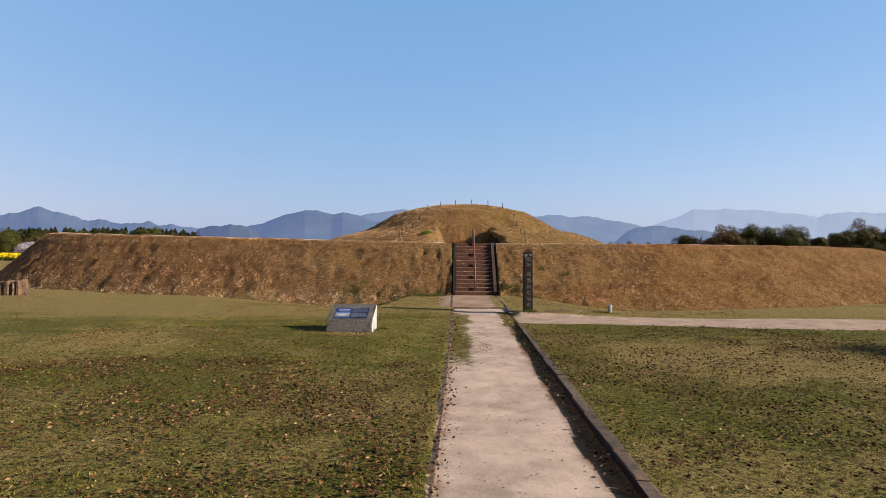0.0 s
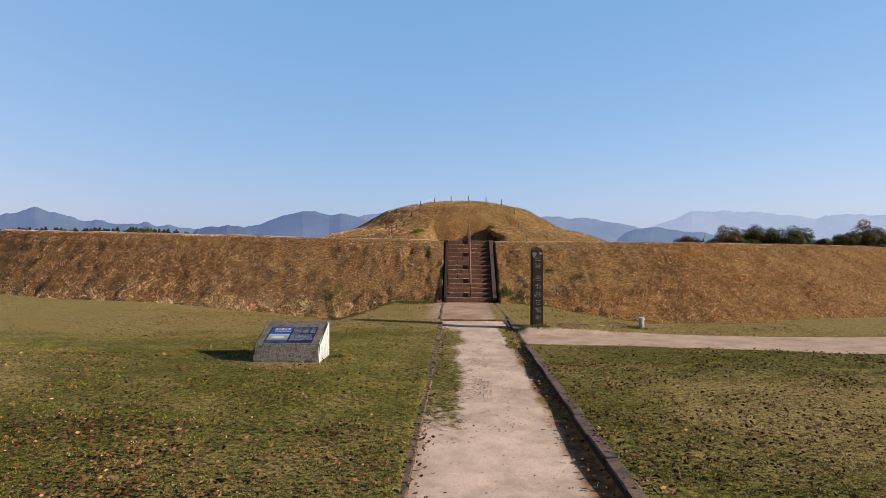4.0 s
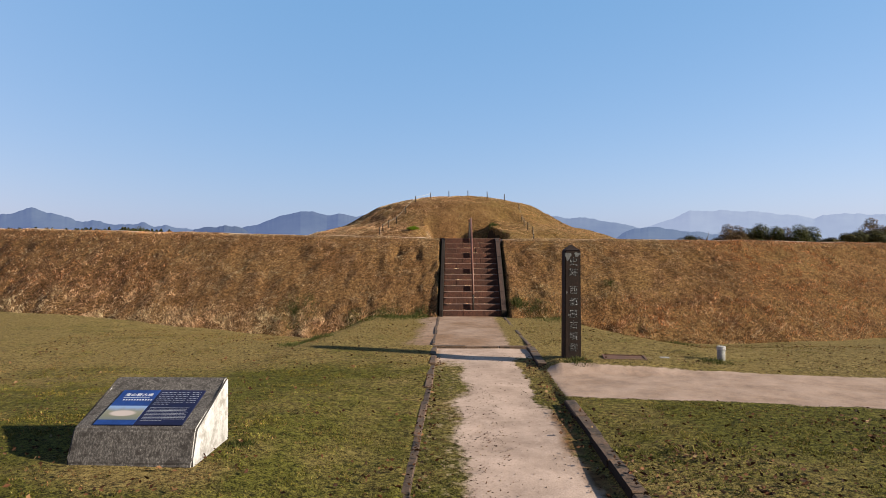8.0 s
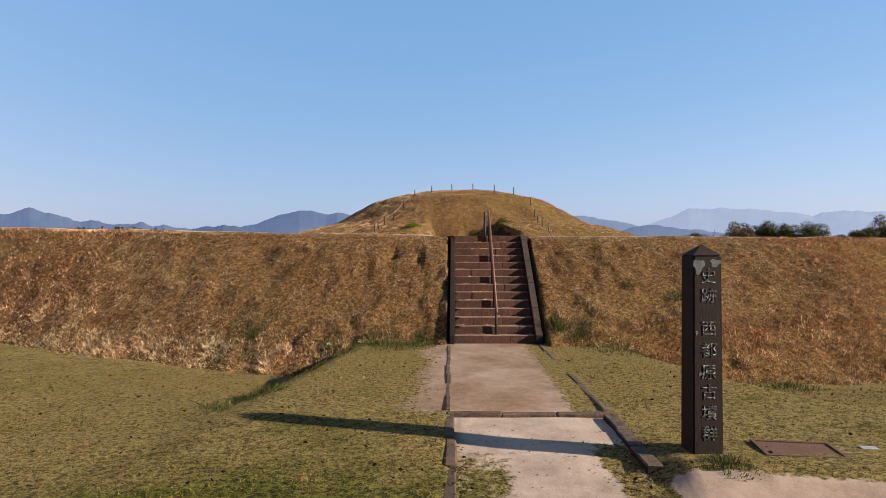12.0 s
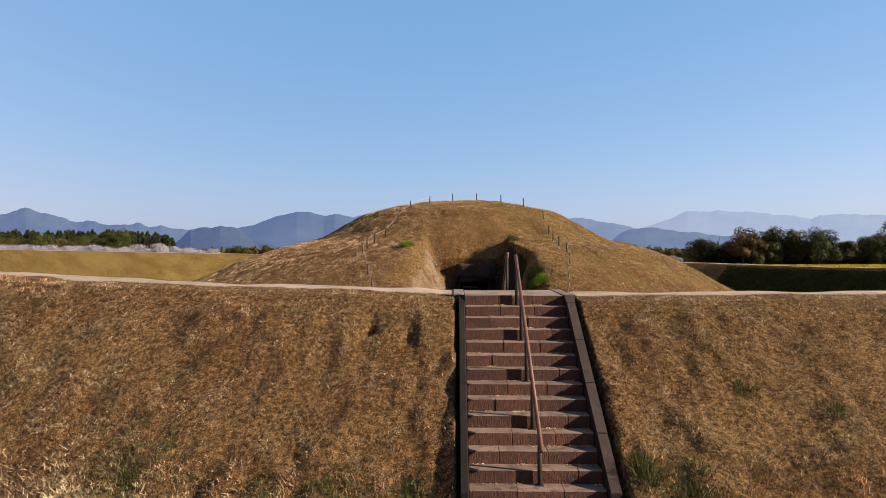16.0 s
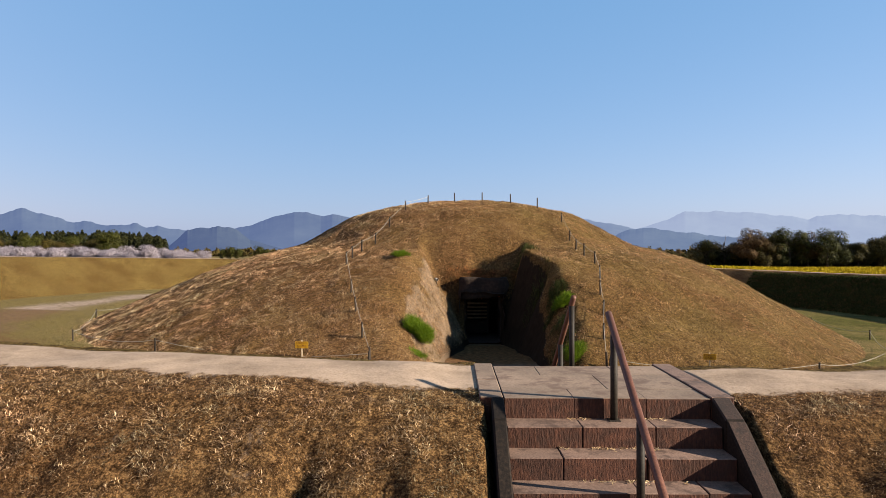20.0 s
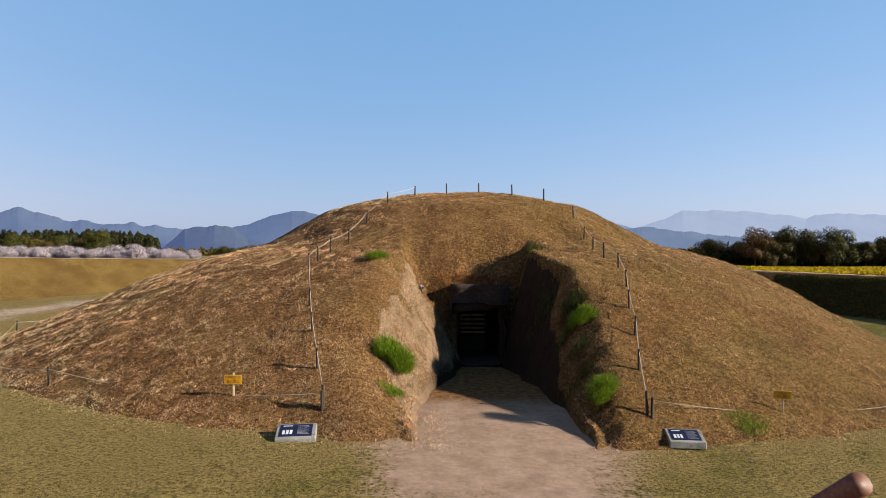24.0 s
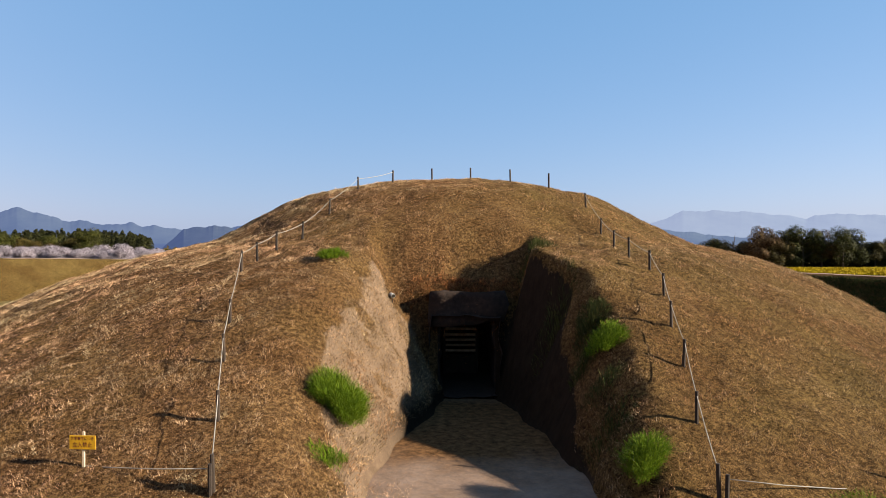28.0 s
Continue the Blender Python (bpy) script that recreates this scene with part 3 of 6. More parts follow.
def blades(name, x, y, z, lean, height, width, mat, label, curl=0.5, dip=0.02, plain=False):
    """Grass blades: narrow folded leaves from root to tip, or plain spikes. lean: the way each one grows."""
    n = len(x)
    root = np.stack([x, y, z - dip], -1)
    turn = rng.uniform(0, 2 * np.pi, n)
    side = np.stack([np.cos(turn), np.sin(turn), np.zeros(n)], -1) * (width * 0.5)[:, None]
    way = lean / np.linalg.norm(lean, axis=1, keepdims=True)
    mid = root + way * (height * 0.5)[:, None]
    droop = np.stack([rng.normal(0, curl, n), rng.normal(0, curl, n), rng.normal(-0.25, curl * 0.5, n)], -1)
    tip = mid + (way + droop) * (height * 0.5)[:, None]
    if plain:
        v = np.stack([root - side, root + side, tip], 1).reshape(-1, 3)
        return tagged(raw_mesh(name, v, np.arange(3 * n), np.full(n, 3), mat), label, "grass", kind="stuff")
    v = np.stack([root, mid + side, tip, mid - side], 1).reshape(-1, 3)
    b = np.arange(n)[:, None] * 4
    loops = np.concatenate([b + [0, 1, 3], b + [1, 2, 3]], 1)
    ob = raw_mesh(name, v, loops, np.full(2 * n, 3), mat)
    return tagged(ob, label, "grass", kind="stuff")


def flecks(centres, size, ways=None, thin=1.0, facing=None):
    """Small bent leaves (two triangles each) at the given centres, as flat arrays."""
    n = len(centres)
    a = rng.normal(size=(n, 3)) if ways is None else ways
    if facing is not None:
        a = np.cross(facing, a)
    a /= np.linalg.norm(a, axis=1, keepdims=True)
    b = np.cross(a, rng.normal(size=(n, 3))) if facing is None else np.cross(facing, a) + rng.normal(0, 0.35, (n, 3))
    b -= a * (a * b).sum(1, keepdims=True)
    b /= np.linalg.norm(b, axis=1, keepdims=True)
    s = size[:, None] if isinstance(size, np.ndarray) else size
    c = np.cross(a, b) * s * 0.15
    v = np.stack([centres - a * s, centres - b * s * thin * 0.5 + c, centres + a * s, centres + b * s * thin * 0.5 + c], 1).reshape(-1, 3)
    k = np.arange(n)[:, None] * 4
    return v, np.concatenate([k + [0, 1, 2], k + [0, 2, 3]], 1), np.full(2 * n, 3)


def part(name, bm, mat, parent=None, label="", smooth_faces=False):
    me = bpy.data.meshes.new(name)
    bmesh.ops.recalc_face_normals(bm, faces=bm.faces)
    bm.to_mesh(me)
    bm.free()
    me.materials.append(mat)
    if smooth_faces:
        me.polygons.foreach_set("use_smooth", np.full(len(me.polygons), True))
    ob = new(name, me)
    ob.parent = parent
    if label:
        ob["label"] = label
    return ob


def thing(name, label, category, m=None, group="", kind=""):
    ob = tagged(new(name), label, category, group, kind)
    if m is not None:
        ob.matrix_basis = m
    return ob


def box(bm, lo, hi, bevel=0.0, jitter=0.0):
    """A block between two corners, bevelled and slightly uneven."""
    lo, hi = Vector(lo), Vector(hi)
    got = bmesh.ops.create_cube(bm, size=1.0)["verts"]
    for v in got:
        v.co = Vector([(lo[i] + hi[i]) / 2 + v.co[i] * (hi[i] - lo[i]) for i in range(3)])
        if jitter:
            v.co += Vector(rng.uniform(-jitter, jitter, 3))
    if bevel:
        edges = list({e for v in got for e in v.link_edges})
        bmesh.ops.bevel(bm, geom=edges, offset=bevel, segments=1, profile=0.5, affect="EDGES")
    return bm


def tube(bm, points, radii, sides=8, caps=True):
    """A round bar along points."""
    points = [Vector(p) for p in points]
    rings = []
    for i, p in enumerate(points):
        d = (points[min(i + 1, len(points) - 1)] - points[max(i - 1, 0)]).normalized()
        u = d.orthogonal().normalized()
        if i:
            u = (last - d * last.dot(d)).normalized()
        last, w = u, d.cross(u)
        r = radii[i] if isinstance(radii, (list, tuple)) else radii
        rings.append([bm.verts.new(p + (u * math.cos(a) + w * math.sin(a)) * r) for a in np.linspace(0, 2 * np.pi, sides, endpoint=False)])
    for a, b in zip(rings, rings[1:]):
        for k in range(sides):
            bm.faces.new((a[k], a[(k + 1) % sides], b[(k + 1) % sides], b[k]))
    if caps:
        bm.faces.new(rings[0][::-1])
        bm.faces.new(rings[-1])
    return bm


def prism(bm, outline, lo, hi, axis="x"):
    """An outline in (y, z), drawn out along x from lo to hi; or in (x, y), drawn out along z."""
    put = (lambda p, k: (k, p[0], p[1])) if axis == "x" else (lambda p, k: (p[0], p[1], k))
    a, b = [bm.verts.new(put(p, lo)) for p in outline], [bm.verts.new(put(p, hi)) for p in outline]
    bm.faces.new(a)
    bm.faces.new(b[::-1])
    for i in range(len(a)):
        j = (i + 1) % len(a)
        bm.faces.new((a[i], b[i], b[j], a[j]))
    return bm


def writing(name, text, size, mat, parent, m, depth=0.002, label=""):
    """Words in the built-in font, as a mesh in the xy plane of m."""
    cu = bpy.data.curves.new(name, "FONT")
    cu.body, cu.size, cu.align_x, cu.align_y, cu.extrude = text, size, "CENTER", "CENTER", depth
    ob = bpy.data.objects.new(name, cu)
    scene.collection.objects.link(ob)
    bpy.context.view_layer.update()
    me = bpy.data.meshes.new_from_object(ob.evaluated_get(bpy.context.evaluated_depsgraph_get()))
    bpy.data.objects.remove(ob)
    me.materials.clear()
    me.materials.append(mat)
    got = new(name, me)
    got.parent, got.matrix_basis = parent, m
    if label:
        got["label"] = label
    return got


def at_z(x, y, fn=None):
    return float((fn or land_z)(np.array([float(x)]), np.array([float(y)]))[0])


# ---- the land ----
gx = np.concatenate([outward(-34.0, 4800, 1.2)[::-1], np.arange(-33, -12, 1.0), steps((-12, -0.3, 0.26), (-0.3, 2.3, 0.06), (2.3, 14, 0.26)), np.arange(14, 45, 1.0), outward(45.0, 4800, 1.2)])
gy = np.concatenate([outward(-34.0, 4800, 1.2)[::-1], steps((-33, -11, 0.26), (-11, 1, 0.16), (1, 7, 0.7), (7, 21, 0.25), (21, 80, 0.7)), outward(80.0, 4800, 1.5)])
gx, gy = np.unique(gx), np.unique(gy)
GX, GY = np.meshgrid(gx, gy)


def ground_all(x, y):
    far = np.hypot(x - 1, y - 20)
    z = ground_z(np.clip(x, -400, 400), np.clip(y, -400, 400))
    return z - 1.45 * smooth(30, 95, x) * smooth(20, 60, y) + 0.5 * smooth(40, 90, -x) - 1.0 * smooth(300, 900, far)


def side_path(x, y):
    """1 on the dirt way that leaves to the right below the embankment."""
    near, far = -10.2 - 0.17 * (x - 2), -7.98 - 0.12 * (x - 2)
    return smooth(near - 0.1, near + 0.15, y) * (1 - smooth(far - 0.15, far + 0.1, y)) * smooth(1.95, 2.1, x)


def verge(x, y):
    """1 on the strip of dry grass that creeps over the path's edge where the side path leaves."""
    return smooth(1.42, 1.68, x + 0.12 * waves(y, x, 0.7, 3.0)) * (x < 2.0) * smooth(-11.2, -10.0, y) * (1 - smooth(-7.4, -6.6, y))


def ground_bare(x, y):
    lane = 1 - smooth(-19, -15, y) * (1 - smooth(-8, -6.5, y))
    worn = np.exp(-(np.abs(x - 1.15 - 0.16 * waves(y, y, 1.6) - 0.08 * waves(x, y, 0.5, 2.0)) / 0.72) ** 3)
    gravel = path_floor(x, y) * np.maximum(0.30 + 0.5 * lane, 0.95 * worn)
    gravel = gravel * (1 - 0.75 * verge(x, y))
    apron = smooth(-1.0 + 0.3 * waves(x, y, 0.7), -0.35, x) * (1 - smooth(1.3, 1.9, x)) * smooth(-6.0, -5.75, y) * (1 - smooth(0.2, 1.0, y)) * (0.58 + 0.14 * smooth(-0.3, 0.1, x))
    front = np.exp(-((x - 1.0 - 0.8 * waves(x, y, 2.0)) / (3.0 + 1.2 * smooth(15, 10, y))) ** 2) * smooth(8.5, 11, y) * (1 - smooth(29, 31, y)) * (0.55 + 0.4 * smooth(13, 17.5, y) + 0.1 * waves(x, y, 0.9, 4.0))
    foot = smooth(6.5, 8.5, y) * (1 - smooth(11, 14, y)) * 0.35
    rr, tt = ring_polar(x, y)
    trodden = 0.52 * np.exp(-((rr - 25.8 - 0.8 * waves(x, y, 4.0)) / 3.0) ** 2) * smooth(-0.6, -0.9, tt) * (y > 8)
    round_court = 0.3 * ((np.hypot(x - RING[0], y - RING[1]) < RING_R - 4))
    sign = 0.12 * np.exp(-(((x + 2.45) / 0.75) ** 2 + ((y + 13.95) / 0.4) ** 2))
    hatch = 0.45 * np.exp(-(((x - 3.65) / 0.7) ** 2 + ((y + 7.3) / 0.4) ** 2))
    return np.clip(np.maximum.reduce([gravel, apron, front, foot * round_court * 3, side_path(x, y) * 0.82, sign, hatch, trodden]), 0, 1)


def ground_dry(x, y):
    """How far the lawn has turned to straw: most below the embankment and in the court."""
    d = 0.15 * smooth(-12.5, -6.0, y) - 0.025
    green = np.exp(-(((x + 2.4) / 2.6) ** 2 + ((y + 9.1) / 1.2) ** 2)) + np.exp(-(((x - 6.5) / 3.5) ** 2 + ((y + 12.0) / 1.3) ** 2)) + 0.7 * np.exp(-(((x + 5.5) / 1.5) ** 2 + ((y + 14.5) / 1.0) ** 2))
    d = d + 0.015 * (y < -9) + 0.3 * np.exp(-(((x + 2.45) / 0.8) ** 2 + ((y + 13.95) / 0.35) ** 2)) - 0.08 * green + 0.16 * np.exp(-(((x - 4.8) / 1.6) ** 2 + ((y + 16.5) / 2.2) ** 2)) + 0.14 * np.exp(-(((x - 7.6 + 0.5 * (y + 17)) / 1.5) ** 2 + ((y + 17.5) / 2.6) ** 2)) + 0.12 * np.exp(-(((x + 7.5) / 3.0) ** 2 + ((y + 15.0) / 1.3) ** 2)) - 0.12 * np.exp(-(((x + 7.0) / 2.5) ** 2 + ((y + 18.6) / 0.8) ** 2))
    return d - 0.025 * (y > 8) + 0.10 * (y > 8) * smooth(-5, -11, x) - 0.10 * smooth(14, 20, x) * (y > 20)


def ground_soil_shade(x, y):
    """The black gutter of soil and rotten leaves at the foot of the kerbs; painted shade on the passage floor."""
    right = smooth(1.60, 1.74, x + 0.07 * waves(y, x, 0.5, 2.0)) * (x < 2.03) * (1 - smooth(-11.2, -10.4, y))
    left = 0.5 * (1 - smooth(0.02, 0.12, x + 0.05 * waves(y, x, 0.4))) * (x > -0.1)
    # passage floor darkened to paint its shade
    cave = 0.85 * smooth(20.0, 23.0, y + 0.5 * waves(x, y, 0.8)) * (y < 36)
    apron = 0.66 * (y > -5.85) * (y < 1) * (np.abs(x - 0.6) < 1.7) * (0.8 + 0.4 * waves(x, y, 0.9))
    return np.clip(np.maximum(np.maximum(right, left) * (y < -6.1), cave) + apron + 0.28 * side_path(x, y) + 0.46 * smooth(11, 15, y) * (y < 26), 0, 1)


ground = tagged(sheet("ground", GX, GY, ground_all(GX, GY), M_LAWN, ground_bare(GX, GY), None, ground_dry(GX, GY), ground_soil_shade(GX, GY)), "short lawn patched green and straw, with worn gravel ways", "ground", kind="structure")

# embankment: rings of points from the outer toe to the inner toe
turns = np.unique(np.round(np.concatenate([np.linspace(-np.pi, np.pi, 260), np.arange(-0.95, 0.95, 0.0036), np.arange(-0.16, 0.12, 0.0028), np.arange(-0.05, 0.05, 0.0014)]) / 0.0007).astype(int)) * 0.0007
radii = steps((29.8, 35.2, 0.35), (35.2, 37.9, 0.10), (37.9, 43.6, 0.13))
TT, RR = np.meshgrid(turns, radii)
EX, EY = RING[0] + RR * bulge(TT) * np.sin(TT), RING[1] - RR * bulge(TT) * np.cos(TT)


def ring_cut(x, y):
    """The embankment's surface, with the bed of the stairs taken out of it."""
    z = ring_z(x, y)
    bed = smooth(-0.18, -0.11, x) * (1 - smooth(1.96, 2.03, x)) * (y < 12)
    k = smooth(1.9, 1.2, np.abs(x - 0.92)) * (y > 3.0) * (y < 6.0)
    z = z * (1 - k) + np.minimum(z, STAIR_TOP - 0.005) * k
    return z - 0.45 * bed


def ring_bare(x, y):
    r, turn = ring_polar(x, y)
    way = np.exp(-((r - RING_R + 1.06 + 0.1 * waves(x, y, 2.0) + 0.05 * waves(x, y, 0.35, 2.0)) / 0.64) ** 4)
    scar = 0.34 * np.exp(-((x + 2.05 + 0.12 * waves(y, y, 0.8)) / 0.2) ** 2) * (r > RING_R) * smooth(-0.3, 1.8, y + 0.9 * waves(x, y, 0.4, 3.0))
    scar = scar + 0.3 * np.exp(-((x + 3.3 + 0.2 * waves(y, y, 0.9)) / 0.3) ** 2) * (r > RING_R) * smooth(0.3, 2.0, y + 0.9 * waves(x, y, 0.5, 6.0))
    return np.clip(np.maximum(0.9 * way, scar), 0, 1)


ring = tagged(sheet("embankment", EX, EY, ring_cut(EX, EY), M_SLOPE, ring_bare(EX, EY), None, 0.95 * (RR < RING_R - 1.5) * (TT < 0.1) + np.clip(0.15 + 0.2 * waves(EX, EY, 0.9, 2.0), 0, 1) * smooth(2.0, 2.6, EX) * (RR > RING_R)), "grassy circular earth embankment with a worn path on top", "embankment", kind="structure")

# burial mound with its open passage
mx = np.unique(np.concatenate([np.arange(-23, -5.5, 0.2), np.arange(-5.5, 7.5, 0.11), np.arange(7.5, 25.3, 0.2)]))
my = np.unique(np.concatenate([np.arange(14.5, 17, 0.2), np.arange(17, 26.7, 0.11), [26.74, 27.1, 27.22], np.arange(27.34, 33, 0.12), np.arange(33, 40, 0.2), np.arange(40, 61.5, 0.4)]))
MX, MY = np.meshgrid(mx, my)
MZ = mound_z(MX, MY)


def mound_bare(x, y):
    gap = dome(x, y) - cutting(x, y)
    inside = smooth(-0.1, 0.55, gap + 0.25 * lumps(x, y, 0.45, 9.0) - 1.35 * smooth(2.3, 2.9, x) * (1 - smooth(23.5, 26.0, y))) * (1 - smooth(26.5, 27.2, y + 0.35 * waves(x, y, 0.7)))
    flat = 1 - smooth(-0.35, 0.1, cutting(x, y))
    # extra bare earth on the right lets the painted shade show
    return np.clip(inside * (0.6 + 0.2 * waves(x, y, 0.5, 3.0) + 0.1 * waves(x, y, 0.2, 6.0) + 0.3 * flat + 0.35 * smooth(1.5, 2.2, x)), 0, 1)


def mound_shade(x, y):
    """Shade painted dark on the passage: its right bank, inner floor and head."""
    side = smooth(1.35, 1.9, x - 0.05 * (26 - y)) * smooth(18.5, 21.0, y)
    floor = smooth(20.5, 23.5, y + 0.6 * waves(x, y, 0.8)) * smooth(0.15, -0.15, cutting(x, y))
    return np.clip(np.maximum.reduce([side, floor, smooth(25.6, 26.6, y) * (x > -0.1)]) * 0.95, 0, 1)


burial = tagged(sheet("burial_mound", MX, MY, MZ, M_MOUND, mound_bare(MX, MY), (MZ < -2.2) | ((MX > 0.05) & (MX < 1.70) & (MY > 26.7) & (MY < 27.05)), np.clip(0.12 + 0.3 * waves(MX, MY, 2.0) + 0.4 * smooth(-1, 4, MX), 0, 1), mound_shade(MX, MY)), "round burial mound under dry straw-coloured grass, cut by a passage", "mound", kind="structure")

# ---- stairs, landing and rails ----
RISE, TREAD = 0.175, STAIR_RUN / 13


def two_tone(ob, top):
    """Gives the upward faces of a stone its worn top, or the curb's painted tone."""
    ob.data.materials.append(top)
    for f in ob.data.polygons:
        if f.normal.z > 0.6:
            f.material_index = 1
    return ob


def staircase(name, count, rise, label):
    """Stone steps that climb along +y from the origin, with a sloping curb on each side."""
    st = thing(name, label, "stairs", kind="structure")
    cuts = ((0, 0.62, 1.22, STAIR_W), (0, 0.95, 1.45, STAIR_W), (0, 0.42, 1.08, STAIR_W))
    for k in range(count - 1):
        row = cuts[k % 3]
        for a, b in zip(row, row[1:]):
            j = rng.uniform(-0.006, 0.006)
            bm = box(bmesh.new(), (a + 0.002, TREAD * k + j, rise * k - 0.06), (b - 0.002, TREAD * (k + 1) + 0.06, rise * (k + 1)), 0.006, 0.003)
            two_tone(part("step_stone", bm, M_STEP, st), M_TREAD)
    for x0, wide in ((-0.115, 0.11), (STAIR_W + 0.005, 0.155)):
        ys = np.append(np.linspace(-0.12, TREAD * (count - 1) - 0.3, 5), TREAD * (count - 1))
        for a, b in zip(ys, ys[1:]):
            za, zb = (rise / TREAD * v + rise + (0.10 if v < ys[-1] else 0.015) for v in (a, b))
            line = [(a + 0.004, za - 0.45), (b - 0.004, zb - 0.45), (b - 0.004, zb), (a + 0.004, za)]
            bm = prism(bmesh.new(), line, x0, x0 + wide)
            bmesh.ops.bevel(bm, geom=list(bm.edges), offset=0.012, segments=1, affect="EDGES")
            # rail's shadow painted dark on the left curb, sunlit brown on the right top
            two_tone(part("curb_stone", bm, M_CURB, st, "stained sloping curb stone, shade painted into its dark tone"), M_CURBTOP if x0 > 0 else M_CURB)
    return st


outer = staircase("outer_stairs", 14, RISE, "reddish stone steps between dark sloping curbs")
inner = staircase("inner_stairs", 16, 0.1825, "stone steps down the inner side of the embankment")
inner.matrix_basis = pose(STAIR_W, LANDING_Y + 15 * TREAD, STAIR_TOP - 16 * 0.1825, 0, 0, 180)

landing = thing("landing", "paved stone landing on top of the embankment", "paving", kind="structure")
for i, (ya, yb) in enumerate(((STAIR_RUN, 3.70), (3.70, 4.36), (4.36, LANDING_Y))):
    row = ((0, 0.60, 1.22, STAIR_W), (0, 0.98, STAIR_W), (0, 0.45, 1.25, STAIR_W))[i]
    for a, b in zip(row, row[1:]):
        bm = box(bmesh.new(), (a + 0.001, ya + 0.001, STAIR_TOP - 0.2), (b - 0.001, yb - 0.001, STAIR_TOP + rng.uniform(-0.003, 0.003)), 0.004)
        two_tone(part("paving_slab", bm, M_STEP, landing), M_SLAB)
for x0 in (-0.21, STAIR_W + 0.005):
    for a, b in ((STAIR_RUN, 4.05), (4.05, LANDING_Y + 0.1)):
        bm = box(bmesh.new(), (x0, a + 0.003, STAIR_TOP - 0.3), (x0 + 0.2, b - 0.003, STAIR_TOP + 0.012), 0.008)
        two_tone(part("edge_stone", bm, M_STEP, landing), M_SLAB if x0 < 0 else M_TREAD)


def handrail(name, start, end, posts, label):
    rail = thing(name, label, "handrail")
    bm = tube(bmesh.new(), [start, end], 0.030, 12)
    part("rail", bm, M_RAIL, rail, "brown sloping tube", True)
    for x, y, z0, z1 in posts:
        p = part("post", tube(bmesh.new(), [(x, y, z0 - 0.1), (x, y, z1)], 0.030, 12), M_RAILPOST, rail, "black upright tube", True)
        part("foot_plate", box(bmesh.new(), (x - 0.05, y - 0.05, z0 - 0.002), (x + 0.05, y + 0.05, z0 + 0.008), 0.003), M_RAILPOST, p)
    return rail


RX, SLOPE = 0.93, 0.72
rail_z = lambda y: 3.17 - (3.46 - y) * SLOPE  # noqa: E731
posts = [(RX, STAIR_RUN - TREAD * (k - 1) - 0.05, STAIR_TOP - RISE * k, rail_z(STAIR_RUN - TREAD * (k - 1) - 0.05) - 0.02) for k in (1, 4, 7, 10, 13)]
handrail("outer_handrail", (RX, 3.46, 3.17), (RX, 0.0, rail_z(0.0)), posts, "brown sloping handrail on black posts down the stairs")
inz = lambda y: 3.15 - (y - 4.98) * 0.735  # noqa: E731
posts = [(RX - 0.03, y, z, inz(y) - 0.02) for y, z in ((5.02, STAIR_TOP - 0.1825), (5.76, STAIR_TOP - 4 * 0.1825), (6.5, STAIR_TOP - 7 * 0.1825), (7.5, STAIR_TOP - 11 * 0.1825), (8.5, STAIR_TOP - 15 * 0.1825))]
handrail("inner_handrail", (RX - 0.03, 4.9, inz(4.9)), (RX - 0.03, 8.6, inz(8.6)), posts, "brown handrail down the inner stairs")

# ---- kerbs of the paths ----


def kerb(name, label, stones, group="", side=M_KERB):
    k = thing(name, label, "kerb", group=group, kind="structure")
    for i, (x0, y0, x1, y1, w, top) in enumerate(stones):
        d = Vector((x1 - x0, y1 - y0, 0))
        n = Vector((-d.y, d.x, 0)).normalized() * w / 2
        d = d.normalized() * 0.006
        a, b = Vector((x0, y0, 0)) + d, Vector((x1, y1, 0)) - d
        bm = prism(bmesh.new(), [(a - n).xy, (b - n).xy, (b + n).xy, (a + n).xy], top - 0.28, top, "z")
        bmesh.ops.bevel(bm, geom=list(bm.edges), offset=0.014, segments=1, affect="EDGES")
        for v in bm.verts:
            v.co += Vector(rng.uniform(-0.006, 0.006, 3))
        two_tone(part("kerb_stone", bm, side, k), M_KERB)
    return k


def stones_along(x0, y0, x1, y1, length, w, top0, top1, wander=0.012):
    n = max(1, round(math.hypot(x1 - x0, y1 - y0) / length))
    got = []
    for i in range(n):
        a, b = i / n, (i + 1) / n
        s = rng.uniform(-wander, wander)
        got.append((x0 + (x1 - x0) * a + s, y0 + (y1 - y0) * a, x0 + (x1 - x0) * b + s, y0 + (y1 - y0) * b, w, top0 + (top1 - top0) * (a + b) / 2 + rng.uniform(-0.012, 0.012)))
    return got


kerb("path_kerb_left", "weathered stone kerb sunk in the lawn along the gravel path", stones_along(-0.02, -31, -0.02, -9.5, 0.85, 0.10, -0.172, -0.145) + stones_along(-0.02, -9.5, -0.04, -5.95, 0.85, 0.12, -0.13, -0.015))
kerb("path_kerb_right", "weathered raised stone kerb along the gravel path", stones_along(2.03, -31, 2.01, -10.5, 0.85, 0.15, -0.09, -0.07) + stones_along(2.0, -7.8, 1.98, -5.95, 0.62, 0.17, -0.04, -0.02), side=M_CURB)
kerb("cross_kerb", "stone kerb across the path", stones_along(-0.1, -5.85, 2.05, -5.85, 0.75, 0.12, -0.03, -0.03))
kerb("apron_kerb_left", "half-buried stone kerb beside the earth apron", stones_along(-0.07, -5.77, -0.12, -0.3, 0.8, 0.075, 0.008, 0.006, 0.015))
